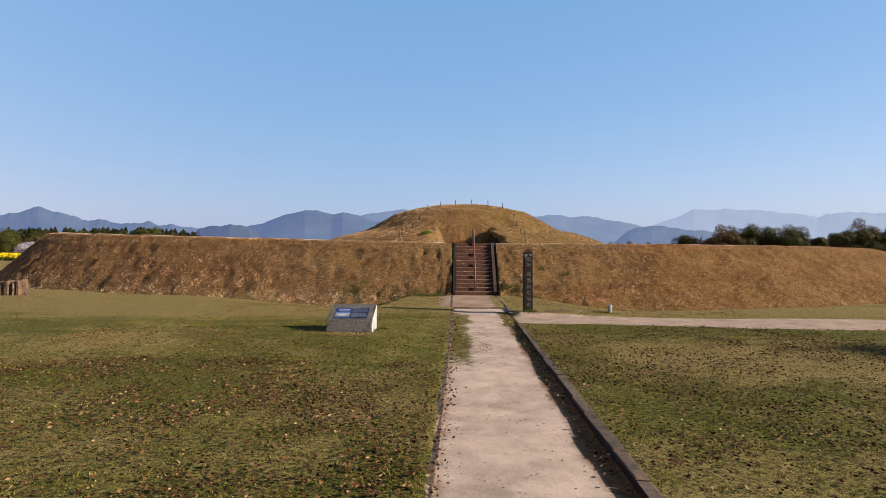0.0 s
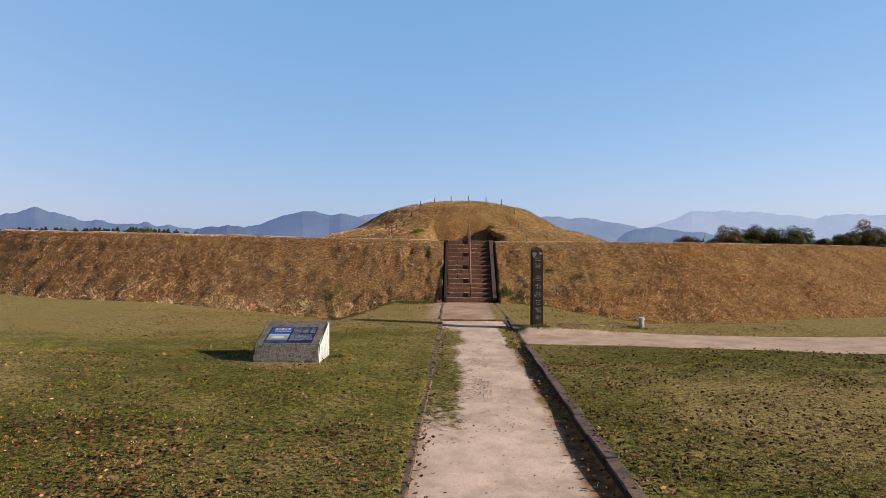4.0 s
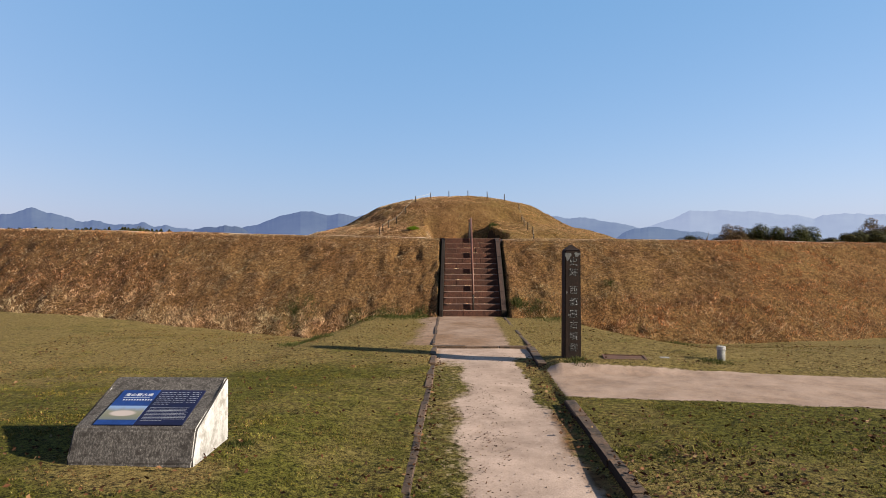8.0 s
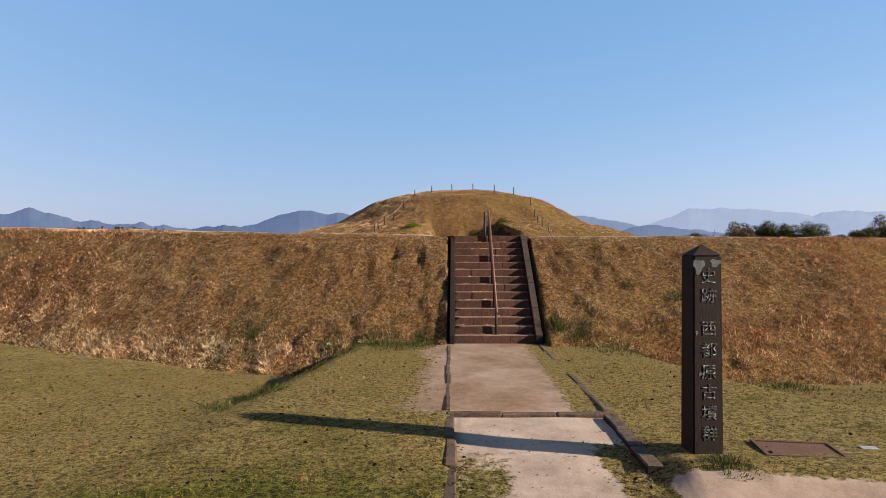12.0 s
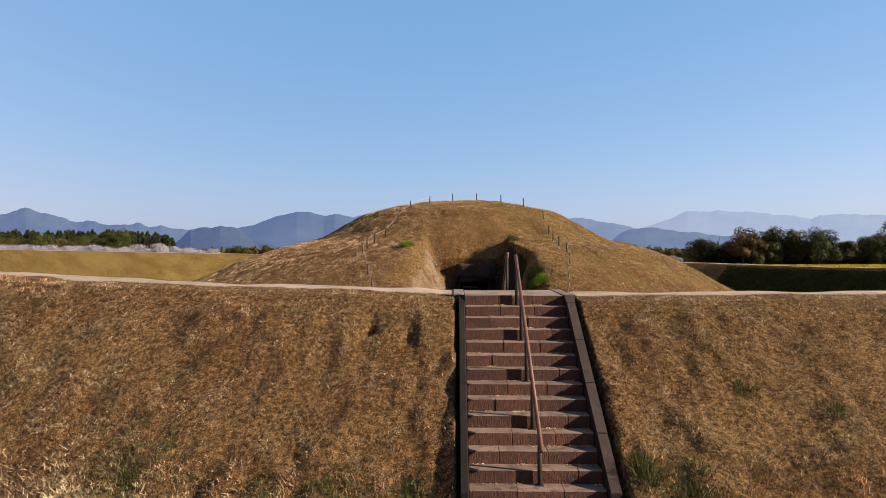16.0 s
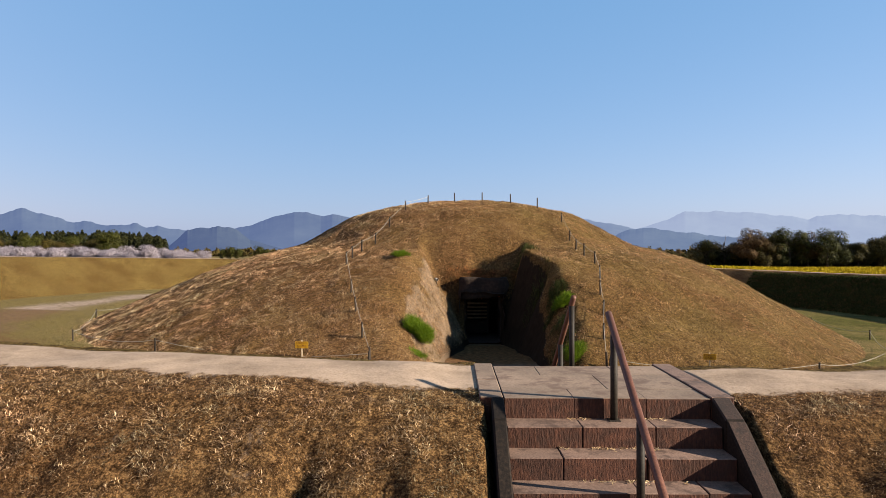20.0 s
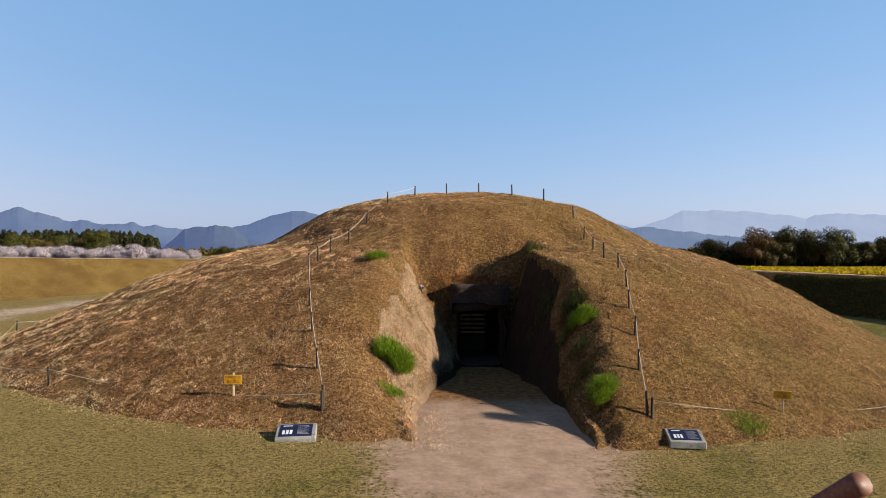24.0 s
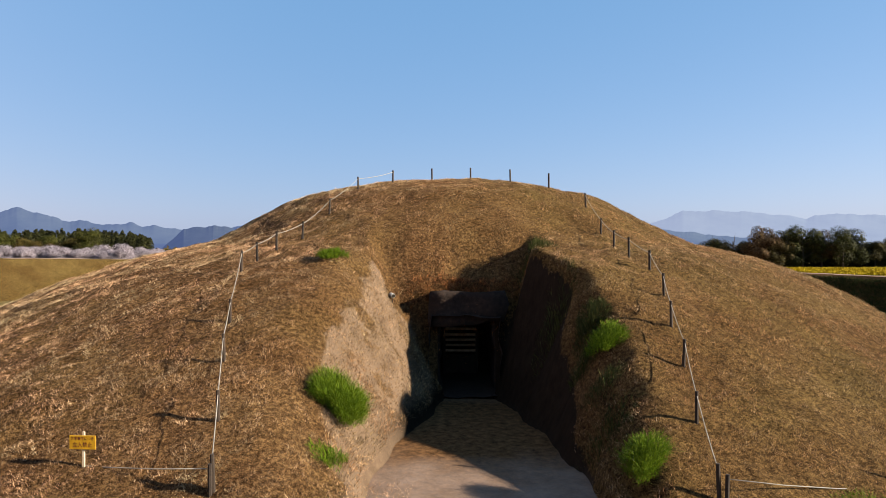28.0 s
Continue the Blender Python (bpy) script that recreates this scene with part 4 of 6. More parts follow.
kerb("apron_kerb_right", "half-buried stone kerb beside the earth apron", stones_along(1.98, -5.77, 1.85, -0.3, 0.8, 0.09, 0.004, 0.004, 0.015))

# ---- information sign ----


def info_sign(m):
    s = thing("information_sign", "low weathered concrete sign block with a blue panel, on the lawn", "sign", m)
    line = [(0, -0.3), (0.90, -0.3), (0.90, 0.615), (0.86, 0.635), (0.72, 0.53), (0.13, 0.325), (0.10, 0.30), (0.02, 0.06), (0, 0.02)]
    bm = prism(bmesh.new(), line, -0.572, 0.572)
    bmesh.ops.bevel(bm, geom=list(bm.edges), offset=0.018, segments=2, affect="EDGES")
    block = part("block", bm, M_ALGAE, s, "concrete wedge, black with stains, its sunlit side painted pale")
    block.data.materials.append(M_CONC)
    # sunlit side gets paler concrete; the other faces keep their stains
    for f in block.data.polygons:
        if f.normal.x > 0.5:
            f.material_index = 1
    tilt = math.degrees(math.atan2(0.205, 0.59))
    face = pose(0, 0.13, 0.325) @ pose(0, 0, 0, tilt)      # x across, y up the slope
    w0, w1, h0, h1 = -0.405, 0.42, 0.012, 0.600
    mid = w0 + 0.45 * (w1 - w0)
    left = part("blue_panel", box(bmesh.new(), (w0, h0, 0.002), (mid, h1, 0.014), 0.002), M_BLUE, s, "blue enamel panel with a title")
    right = part("text_panel", box(bmesh.new(), (mid, h0, 0.002), (w1, h1, 0.013), 0.002), M_NAVY, s, "dark navy panel with printed lines")
    photo = part("photo", box(bmesh.new(), (w0 + 0.004, 0.085, 0.0141), (mid - 0.002, 0.315, 0.0155)), M_PHOTO, left, "faded aerial photograph")
    for q in (left, right):
        q.matrix_basis = face
    writing("title", "鬼の窟古墳", 0.056, M_PRINT, left, pose((w0 + mid) / 2 + 0.01, 0.505, 0.0150), 0.0006)
    bm = bmesh.new()
    box(bm, (w0 + 0.06, 0.455, 0.0142), (mid - 0.05, 0.460, 0.0148))
    for k in range(11):
        a = w0 + 0.075 + k * 0.027
        box(bm, (a, 0.41, 0.0142), (a + 0.015, 0.428, 0.0148))
    part("small_print", bm, M_PRINT, left)
    bm = bmesh.new()
    for k in range(7):
        for a, b in ((0.0, 0.16), (0.17, 0.30), (0.31, 0.41))[: 3 if k < 6 else 1]:
            y = 0.555 - k * 0.035
            n = int((b - a) / 0.013)
            for j in range(n):
                q = mid + 0.03 + a + 0.013 * j
                box(bm, (q, y, 0.0132), (q + 0.006, y + 0.0055, 0.0138))
    for k in range(10):
        y = 0.285 - k * 0.023
        box(bm, (mid + 0.03, y, 0.0132), (mid + 0.03 + (0.41 - 0.05 * rng.random() if k < 9 else 0.2), y + 0.0022, 0.0138))
    part("printed_lines", bm, M_PRINT, right)["kind"] = "stuff"
    return s


def photo_mat():
    m, nt, b = base_mat("faded_photo", 0.35)
    tc, sep = nt.nodes.new("ShaderNodeTexCoord"), nt.nodes.new("ShaderNodeSeparateXYZ")
    nt.links.new(tc.outputs["Generated"], sep.inputs[0])
    r = ramp_node(nt.nodes, [(0.0, (0.0667, 0.0733, 0.0667)), (0.25, (0.0867, 0.0833, 0.0533)), (0.60, (0.107, 0.1, 0.0667)), (0.72, (0.1, 0.107, 0.107)), (0.90, (0.107, 0.153, 0.24))])
    n = noise_node(nt, 14, 4, 0.6, None, "OBJECT")
    k = nt.nodes.new("ShaderNodeMath")
    k.operation, k.inputs[1].default_value = "MULTIPLY_ADD", 0.35
    nt.links.new(n.outputs[0], k.inputs[0])
    nt.links.new(sep.outputs["Y"], k.inputs[2])
    off = nt.nodes.new("ShaderNodeMath")
    off.operation, off.inputs[1].default_value = "SUBTRACT", 0.17
    nt.links.new(k.outputs[0], off.inputs[0])
    nt.links.new(off.outputs[0], r.inputs[0])
    # the mound in the photograph: a pale oval
    at = nt.nodes.new("ShaderNodeMapping")
    at.inputs["Location"].default_value, at.inputs["Scale"].default_value = (-1.3, -1.9, 0), (2.6, 4.2, 0)
    nt.links.new(tc.outputs["Generated"], at.inputs["Vector"])
    far = nt.nodes.new("ShaderNodeVectorMath")
    far.operation = "LENGTH"
    nt.links.new(at.outputs[0], far.inputs[0])
    oval = ramp_node(nt.nodes, [(0.72, (1, 1, 1)), (0.98, (0, 0, 0))])
    nt.links.new(far.outputs["Value"], oval.inputs[0])
    nt.links.new(mix_node(nt, r.outputs[0], (0.24, 0.20, 0.173), oval.outputs[0]), b.inputs["Base Color"])
    return m


M_PHOTO = photo_mat()
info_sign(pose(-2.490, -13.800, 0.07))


def plaque(m, label):
    s = thing("plaque", label, "plaque", m, "plaques at the mound's foot")
    line = [(0, -0.08), (0.42, -0.08), (0.42, 0.15), (0, 0.045)]
    bm = prism(bmesh.new(), line, -0.30, 0.30)
    bmesh.ops.bevel(bm, geom=list(bm.edges), offset=0.012, segments=1, affect="EDGES")
    part("block", bm, M_DULLCONC, s)
    face = pose(0, 0, 0.045) @ pose(0, 0, 0, math.degrees(math.atan2(0.105, 0.42)))
    panel = part("panel", box(bmesh.new(), (-0.24, 0.05, 0.001), (0.24, 0.39, 0.010), 0.002), M_NAVY, s, "dark blue panel")
    panel.matrix_basis = face
    bm = bmesh.new()
    for k in range(3):
        box(bm, (-0.20 + 0.055 * k, 0.10, 0.0102), (-0.162 + 0.055 * k, 0.22, 0.011))
    box(bm, (-0.20, 0.33, 0.0102), (-0.06, 0.352, 0.011))
    for k in range(8):
        box(bm, (0.02, 0.10 + 0.033 * k, 0.0102), (0.20 - 0.02 * (k % 3), 0.1035 + 0.033 * k, 0.011))
    part("print", bm, M_PRINT, panel)["kind"] = "stuff"
    return s


plaque(pose(-3.46, 16.95, at_z(-3.5, 17.2) + 0.02, 0, 0, 8) @ Matrix.Scale(1.45, 4), "small stone plaque with a dark blue panel beside a rope stake")
plaque(pose(5.1, 17.3, at_z(5.1, 17.6) + 0.04, 0, 0, -6) @ Matrix.Scale(1.3, 4), "small stone plaque with a dark blue panel on short grass")

# ---- inscribed post, stub, hatch, cover, stump ----
POST_AT = (2.58, -7.42)
POST_Z = at_z(*POST_AT)
post = thing("inscribed_post", "tall dark square post with white carved characters and a pointed top", "post", pose(*POST_AT, POST_Z, 0, 0, 2))
bm = box(bmesh.new(), (-0.155, -0.17, -0.3), (0.155, 0.17, 2.02))
for v in bm.verts:
    if v.co.z > 1:
        v.co.x *= 0.93
        v.co.y *= 0.93
bmesh.ops.bevel(bm, geom=list(bm.edges), offset=0.015, segments=2, affect="EDGES")
part("shaft", bm, M_POST, post)
bm = bmesh.new()
ringv = [bm.verts.new((a * 0.146, b * 0.16, 2.018)) for a, b in ((-1, -1), (1, -1), (1, 1), (-1, 1))]
tip = bm.verts.new((0, 0, 2.13))
bm.faces.new(ringv[::-1])
for i in range(4):
    bm.faces.new((ringv[i], ringv[(i + 1) % 4], tip))
part("cap", bm, M_POST, post, "four-sided pointed cap")
for lo, hi in (((-0.15, 1.83), (-0.03, 1.99)), ((0.02, 1.90), (0.14, 1.985)), ((-0.10, 0.80), (-0.055, 0.84)), ((-0.13, 1.21), (-0.10, 1.26))):
    bm, pts = bmesh.new(), []
    for a in np.linspace(0, 2 * np.pi, 18, endpoint=False):
        k = 1 + 0.22 * math.sin(3 * a + lo[0] * 40) + rng.uniform(-0.15, 0.15)
        pts.append(((lo[0] + hi[0]) / 2 + (hi[0] - lo[0]) * 0.45 * k * math.cos(a), (lo[1] + hi[1]) / 2 + (hi[1] - lo[1]) * 0.45 * k * math.sin(a)))
    bm.faces.new([bm.verts.new((x, -0.1605 - 0.0115 * (1 - z / 2.02), z)) for x, z in pts])
    part("lichen_patch", bm, M_LICHEN, post, "pale lichen patch")
for ch, z in zip("史跡西都原古墳群", (1.80, 1.60, 1.27, 1.05, 0.83, 0.63, 0.42, 0.21)):
    y = -0.160 - 0.0115 * (1 - z / 2.02)
    writing("carved_character", ch, 0.165, M_WORNPAINT, post, pose(0.01, y - 0.002, z, 90), 0.0015, "worn white paint in a carved character")

stub = thing("marker_stub", "short grey concrete marker with a pale top in the grass", "marker", pose(5.42, -7.3, at_z(5.42, -7.3)))
part("shaft", tube(bmesh.new(), [(0, 0, -0.1), (0, 0, 0.22)], 0.075, 14), M_DULLCONC, stub, "", True)
part("cap", tube(bmesh.new(), [(0, 0, 0.20), (0, 0, 0.265)], [0.082, 0.078], 14), M_CONC, stub, "pale rim", False)

hatch = thing("ground_hatch", "rusty brown plate in a low frame, set in the grass", "hatch", pose(3.58, -7.4, at_z(3.58, -7.4) + 0.008, 0, 0, -8) @ Matrix.Diagonal((0.84, 0.95, 1, 1)))
part("plate", box(bmesh.new(), (-0.42, -0.24, -0.03), (0.42, 0.24, 0.0), 0.004), M_RUST, hatch)
for lo, hi in (((-0.47, 0.24), (0.47, 0.285)), ((-0.47, -0.285), (0.47, -0.24)), ((0.42, -0.238), (0.47, 0.238)), ((-0.47, -0.238), (-0.42, 0.238))):
    part("frame_bar", box(bmesh.new(), (*lo, -0.05), (*hi, 0.012), 0.003), M_RUST, hatch)
cover = thing("valve_cover", "small flat pale cover in the grass", "cover", pose(4.36, -7.3, at_z(4.36, -7.3), 0, 0, -8) @ Matrix.Scale(0.7, 4))
part("lid", box(bmesh.new(), (-0.12, -0.07, -0.02), (0.12, 0.07, 0.022), 0.008), M_CONC, cover)

stump = thing("tree_stump", "wide sawn tree stump, split and weathered reddish", "stump", pose(-21.6, 1.0, at_z(-21.6, 1.0) - 0.05))
bm = bmesh.new()
for i, (cx, r, h) in enumerate(((-0.62, 0.34, 0.55), (-0.25, 0.36, 0.70), (0.12, 0.30, 0.62), (0.40, 0.28, 0.78))):
    n = 18
    low, top = [], []
    for k in range(n):
        a = 2 * np.pi * k / n
        q = r * (1 + 0.22 * math.sin(5 * a + i) + rng.uniform(-0.06, 0.06))
        low.append(bm.verts.new((cx + 1.2 * q * math.cos(a), q * math.sin(a) * 1.1, -0.2)))
        top.append(bm.verts.new((cx + 0.9 * q * math.cos(a), 0.9 * q * math.sin(a), h + rng.uniform(-0.1, 0.06))))
    for k in range(n):
        bm.faces.new((low[k], low[(k + 1) % n], top[(k + 1) % n], top[k]))
    bm.faces.new(top)
part("trunk", bm, M_STUMP, stump, "split stump wood")

# ---- stone entrance and gate ----
FLOOR = -0.47
ent = thing("stone_entrance", "rough stone entrance in the head of the passage", "entrance", pose(0.88, 26.75, FLOOR))


def boulder(lo, hi, seed):
    bm = box(bmesh.new(), lo, hi, 0.0)
    bmesh.ops.subdivide_edges(bm, edges=list(bm.edges), cuts=4, use_grid_fill=True)
    for v in bm.verts:
        v.co += Vector([noise.noise(v.co * 1.7 + Vector((seed, 0, i * 9))) for i in range(3)]) * 0.16
    return bm


for lo, hi, nm, s in (((-1.45, 0.3, -0.2), (-0.72, 1.5, 2.15), "jamb_stone", 1), ((0.86, 0.3, -0.2), (1.5, 1.5, 2.15), "jamb_stone", 5), ((-1.0, -0.02, 2.1), (1.15, 1.1, 3.0), "lintel_stone", 9)):
    part(nm, boulder(lo, hi, s), M_ROCK, ent, "", True)
bm = box(bmesh.new(), (-1.0, -0.2, 0.10), (1.0, 5.5, 2.35))
bmesh.ops.subdivide_edges(bm, edges=list(bm.edges), cuts=7, use_grid_fill=True)
bmesh.ops.delete(bm, geom=[f for f in bm.faces if f.calc_center_median().y < -0.2], context="FACES")
for v in bm.verts:
    v.co += Vector([noise.noise(v.co * 1.9 + Vector((3, 0, i * 9))) for i in range(3)]) * (0.12, 0.12, 0.06)[0]
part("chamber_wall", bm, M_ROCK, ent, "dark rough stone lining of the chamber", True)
gate = thing("slatted_gate", "grey timber gate of horizontal slats, shut in the entrance", "gate", pose(0.80, 29.9, FLOOR + 0.06) @ Matrix.Diagonal((0.95, 1, 0.92, 1)))
# dark wood on uprights and low bars paints the shade around the slats
for x in (-0.60, 0.54):
    part("upright", box(bmesh.new(), (x, -0.05, 0), (x + 0.09, 0.05, 1.72), 0.008), M_STAKE, gate)
for z in (0.06, 0.62, 1.60):
    part("crossbar", box(bmesh.new(), (-0.51, -0.045, z), (0.54, 0.03, z + 0.09), 0.006), M_GATE if z > 1 else M_STAKE, gate)
for k in range(4):
    z = 0.82 + k * 0.19
    part("slat", box(bmesh.new(), (-0.51, -0.035, z), (0.54, -0.005, z + 0.09), 0.005), M_GATE, gate)
part("lower_board", box(bmesh.new(), (-0.51, 0.0, 0.15), (0.54, 0.022, 0.62), 0.004), M_STAKE, gate, "dark lower board")

# ---- spotlight on the bank ----
spot = thing("spotlight", "small white lamp housing on the earth bank", "lamp", pose(-1.16, 26.55, at_z(-1.16, 26.55), 0, 0, 30))
part("stake", tube(bmesh.new(), [(0, 0, -0.1), (0, 0, 0.12)], 0.015, 8), M_RAILPOST, spot)
part("housing", tube(bmesh.new(), [(0, -0.07, 0.17), (0, 0.09, 0.21)], [0.062, 0.05], 12), M_WHITE, spot, "white housing", False)
part("lens", tube(bmesh.new(), [(0, -0.078, 0.168), (0, -0.0702, 0.17)], 0.052, 12), M_RAILPOST, spot)

# ---- marker rod at the mouth of the passage ----
rod = thing("marker_rod", "thin white rod standing beside a green plant", "rod", pose(3.47, 19.17, at_z(3.47, 19.17)))
part("shaft", tube(bmesh.new(), [(0, 0, -0.2), (0.01, 0, 0.34)], 0.011, 8), M_WHITE, rod, "", True)
part("cap", tube(bmesh.new(), [(0.01, 0, 0.33), (0.01, 0, 0.36)], [0.014, 0.012], 8), M_WHITE, rod)

# ---- rope fences ----


def rope_fence(name, label, where, tall=0.55, sag=0.05, spans=()):
    fence = thing(name, label, "rope fence", group="rope fences on the mound")
    tops = []
    for x, y in where:
        z, h = at_z(x, y), tall * rng.uniform(0.92, 1.05)
        tilt = Vector((rng.uniform(-0.03, 0.03), rng.uniform(-0.03, 0.03), 0))
        part("stake", tube(bmesh.new(), [(x, y, z - 0.2), Vector((x, y, z + h)) + tilt], [0.036, 0.033], 8), M_STAKE, fence)
        tops.append(Vector((x, y, z + h - 0.07)) + tilt)
    for first, last in spans or ((0, len(tops) - 1),):
        line = []
        for a, b in zip(tops[first:last], tops[first + 1:last + 1]):
            s = sag * (a - b).length / 2
            line += [a.lerp(b, k) - Vector((0, 0, 4 * s * k * (1 - k))) for k in np.linspace(0, 1, 9)[:-1]]
        part("rope", tube(bmesh.new(), line + [tops[last]], 0.0085, 6), M_ROPE, fence, "pale sagging rope", True)
    return fence


rope_fence("passage_rope_fence", "dark stakes with a pale rope climbing round the passage", [
    (-3.08, 18.2), (-3.54, 19.64), (-4.01, 21.27), (-4.42, 22.73), (-5.08, 25.5), (-4.97, 26.57), (-4.68, 27.48), (-4.19, 28.64), (-3.68, 30.47), (-3.0, 32.7),
    (-1.84, 34.2), (-0.30, 35.9), (1.35, 35.9), (3.01, 35.4), (4.35, 33.7), (5.40, 31.8), (5.36, 29.4), (5.37, 27.77), (5.54, 26.76), (5.77, 25.62), (5.67, 24.18), (5.34, 22.73), (5.16, 21.54), (4.79, 19.89), (4.52, 18.3)], spans=((0, 10), (15, 24)))
rope_fence("foot_rope_fence", "dark stakes with a sagging pale rope along the mound's foot", [(4.60, 18.25), (12.82, 20.98), (18.5, 25.5), (21.8, 32.0), (22.6, 39.0)], 0.5, 0.07)
rope_fence("foot_rope_fence", "dark stakes with a sagging pale rope along the mound's foot", [(-3.12, 18.15), (-11.3, 20.9), (-16.44, 24.4), (-19.39, 31.33), (-20.2, 38.5)], 0.5, 0.07)


def warning_board(m, label):
    w = thing("warning_board", label, "sign", m, "yellow warning boards")
    part("stake", box(bmesh.new(), (-0.02, 0.007, -0.5), (0.02, 0.037, 0.70), 0.004), M_GATE, w)
    board = part("board", box(bmesh.new(), (-0.235, -0.012, 0.42), (0.235, 0.0, 0.645), 0.004), M_YELLOW, w, "yellow board")
    part("backing", box(bmesh.new(), (-0.23, 0.0003, 0.425), (0.23, 0.006, 0.64), 0.002), M_BACKING, w, "faded orange back of the board")
    writing("words", "芝生養生につき", 0.060, M_INK, board, pose(0, -0.0135, 0.592, 90), 0.0008)
    writing("words", "立入禁止", 0.088, M_INK, board, pose(0, -0.0135, 0.49, 90), 0.0008)
    return w


warning_board(pose(-5.45, 18.87, 0.08, 0, 0, -3) @ Matrix.Diagonal((0.94, 1, 1, 1)), "yellow keep-out board on a stake in the dry grass")
warning_board(pose(8.2, 19.3, at_z(8.2, 19.3), 0, 0, -14) @ Matrix.Scale(0.86, 4), "yellow keep-out board turned aside, on a stake in the dry grass")

# ---- far hills ----


def hills(name, label, dist, ridge, mat, seed):
    """A range along a bearing: ridge is a list of (sideways, height), both as shares of the distance."""
    u = np.linspace(ridge[0][0], ridge[-1][0], 420)
    h = np.interp(u, [a for a, _ in ridge], [b for _, b in ridge])
    dh = (0.0026 * lumps(u * 900, u * 0 + 0.5, 16.0, seed) + 0.0009 * lumps(u * 900, u * 0 + 0.5, 6.0, seed + 2) + 0.0004 * lumps(u * 900, u * 0 + 0.5, 2.2, seed + 3)) * np.minimum(1, h / 0.02)
    v = np.linspace(0, 1, 26)
    U, V = np.meshgrid(u, v)
    H = np.meshgrid(h, v)[0] + np.meshgrid(dh, v)[0] * V ** 5
    X = U * dist * (1 - 0.12 * (1 - V)) + 0
    Y = dist * (1 - 0.12 * (1 - V))
    Z = 2 + H * dist * V ** 0.85 + 4 * waves(U * 5, V * 3, 1.2, seed) * (V * (1 - V)) * 2 - 30 * (1 - V)
    return tagged(sheet(name, X, Y, Z, mat), label, "mountains", kind="structure")


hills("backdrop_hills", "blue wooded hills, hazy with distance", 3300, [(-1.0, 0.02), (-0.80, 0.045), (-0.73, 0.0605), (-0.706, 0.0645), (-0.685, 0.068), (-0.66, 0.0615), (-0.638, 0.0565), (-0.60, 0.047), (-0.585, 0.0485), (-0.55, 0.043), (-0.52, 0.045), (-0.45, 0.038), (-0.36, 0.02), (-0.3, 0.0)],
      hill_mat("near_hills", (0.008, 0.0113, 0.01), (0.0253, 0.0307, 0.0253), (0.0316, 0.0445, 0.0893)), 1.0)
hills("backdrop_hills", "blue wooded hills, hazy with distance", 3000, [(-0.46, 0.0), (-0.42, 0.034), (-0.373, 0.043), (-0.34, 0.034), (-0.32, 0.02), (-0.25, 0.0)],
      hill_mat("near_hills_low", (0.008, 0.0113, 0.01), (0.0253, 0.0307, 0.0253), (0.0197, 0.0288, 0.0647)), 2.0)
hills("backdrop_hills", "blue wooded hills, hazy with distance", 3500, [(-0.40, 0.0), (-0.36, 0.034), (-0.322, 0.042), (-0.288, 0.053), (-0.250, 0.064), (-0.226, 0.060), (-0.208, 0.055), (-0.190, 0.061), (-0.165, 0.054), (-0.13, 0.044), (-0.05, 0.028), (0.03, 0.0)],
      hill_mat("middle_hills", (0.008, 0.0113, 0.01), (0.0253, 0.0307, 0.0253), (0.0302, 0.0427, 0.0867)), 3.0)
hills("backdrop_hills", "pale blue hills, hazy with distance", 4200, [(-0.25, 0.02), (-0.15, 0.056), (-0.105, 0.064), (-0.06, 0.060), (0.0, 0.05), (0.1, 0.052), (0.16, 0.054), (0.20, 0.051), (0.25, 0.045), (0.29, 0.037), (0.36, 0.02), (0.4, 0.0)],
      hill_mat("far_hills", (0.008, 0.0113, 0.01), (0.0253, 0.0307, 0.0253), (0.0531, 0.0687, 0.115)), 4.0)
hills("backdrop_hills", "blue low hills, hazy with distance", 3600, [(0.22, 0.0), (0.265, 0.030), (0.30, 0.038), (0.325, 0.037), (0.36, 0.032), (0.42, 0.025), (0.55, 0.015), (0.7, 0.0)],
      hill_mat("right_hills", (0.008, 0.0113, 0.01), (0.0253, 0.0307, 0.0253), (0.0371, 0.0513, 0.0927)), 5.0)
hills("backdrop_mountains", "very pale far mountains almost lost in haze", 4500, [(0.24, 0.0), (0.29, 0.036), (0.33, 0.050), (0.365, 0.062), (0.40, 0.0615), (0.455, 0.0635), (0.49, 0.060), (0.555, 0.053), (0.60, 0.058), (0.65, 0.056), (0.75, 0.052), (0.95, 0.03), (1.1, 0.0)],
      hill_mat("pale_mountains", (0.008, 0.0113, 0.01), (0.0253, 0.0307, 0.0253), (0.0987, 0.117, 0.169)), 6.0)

# ---- trees ----


def trunk_mesh(h, r, limbs, spread, start):
    bm = bmesh.new()
    tube(bm, [(0, 0, -0.4), (0.03 * h, 0, 0.3 * h), (0, 0.03 * h, 0.75 * h)], [r, r * 0.7, r * 0.25], 7)
    for i in range(limbs):
        a = 2.4 * i + rng.uniform(-0.4, 0.4)
        z0 = h * (start + (0.7 - start) * i / limbs)
        out = spread * rng.uniform(0.5, 0.95)
        e = Vector((math.cos(a) * out, math.sin(a) * out, z0 + out * rng.uniform(0.5, 0.9)))
        tube(bm, [(0.01 * h, 0.01 * h, z0), e * 0.5 + Vector((0, 0, z0 * 0.45)), e], [r * 0.45, r * 0.25, r * 0.06], 5)
    return bm


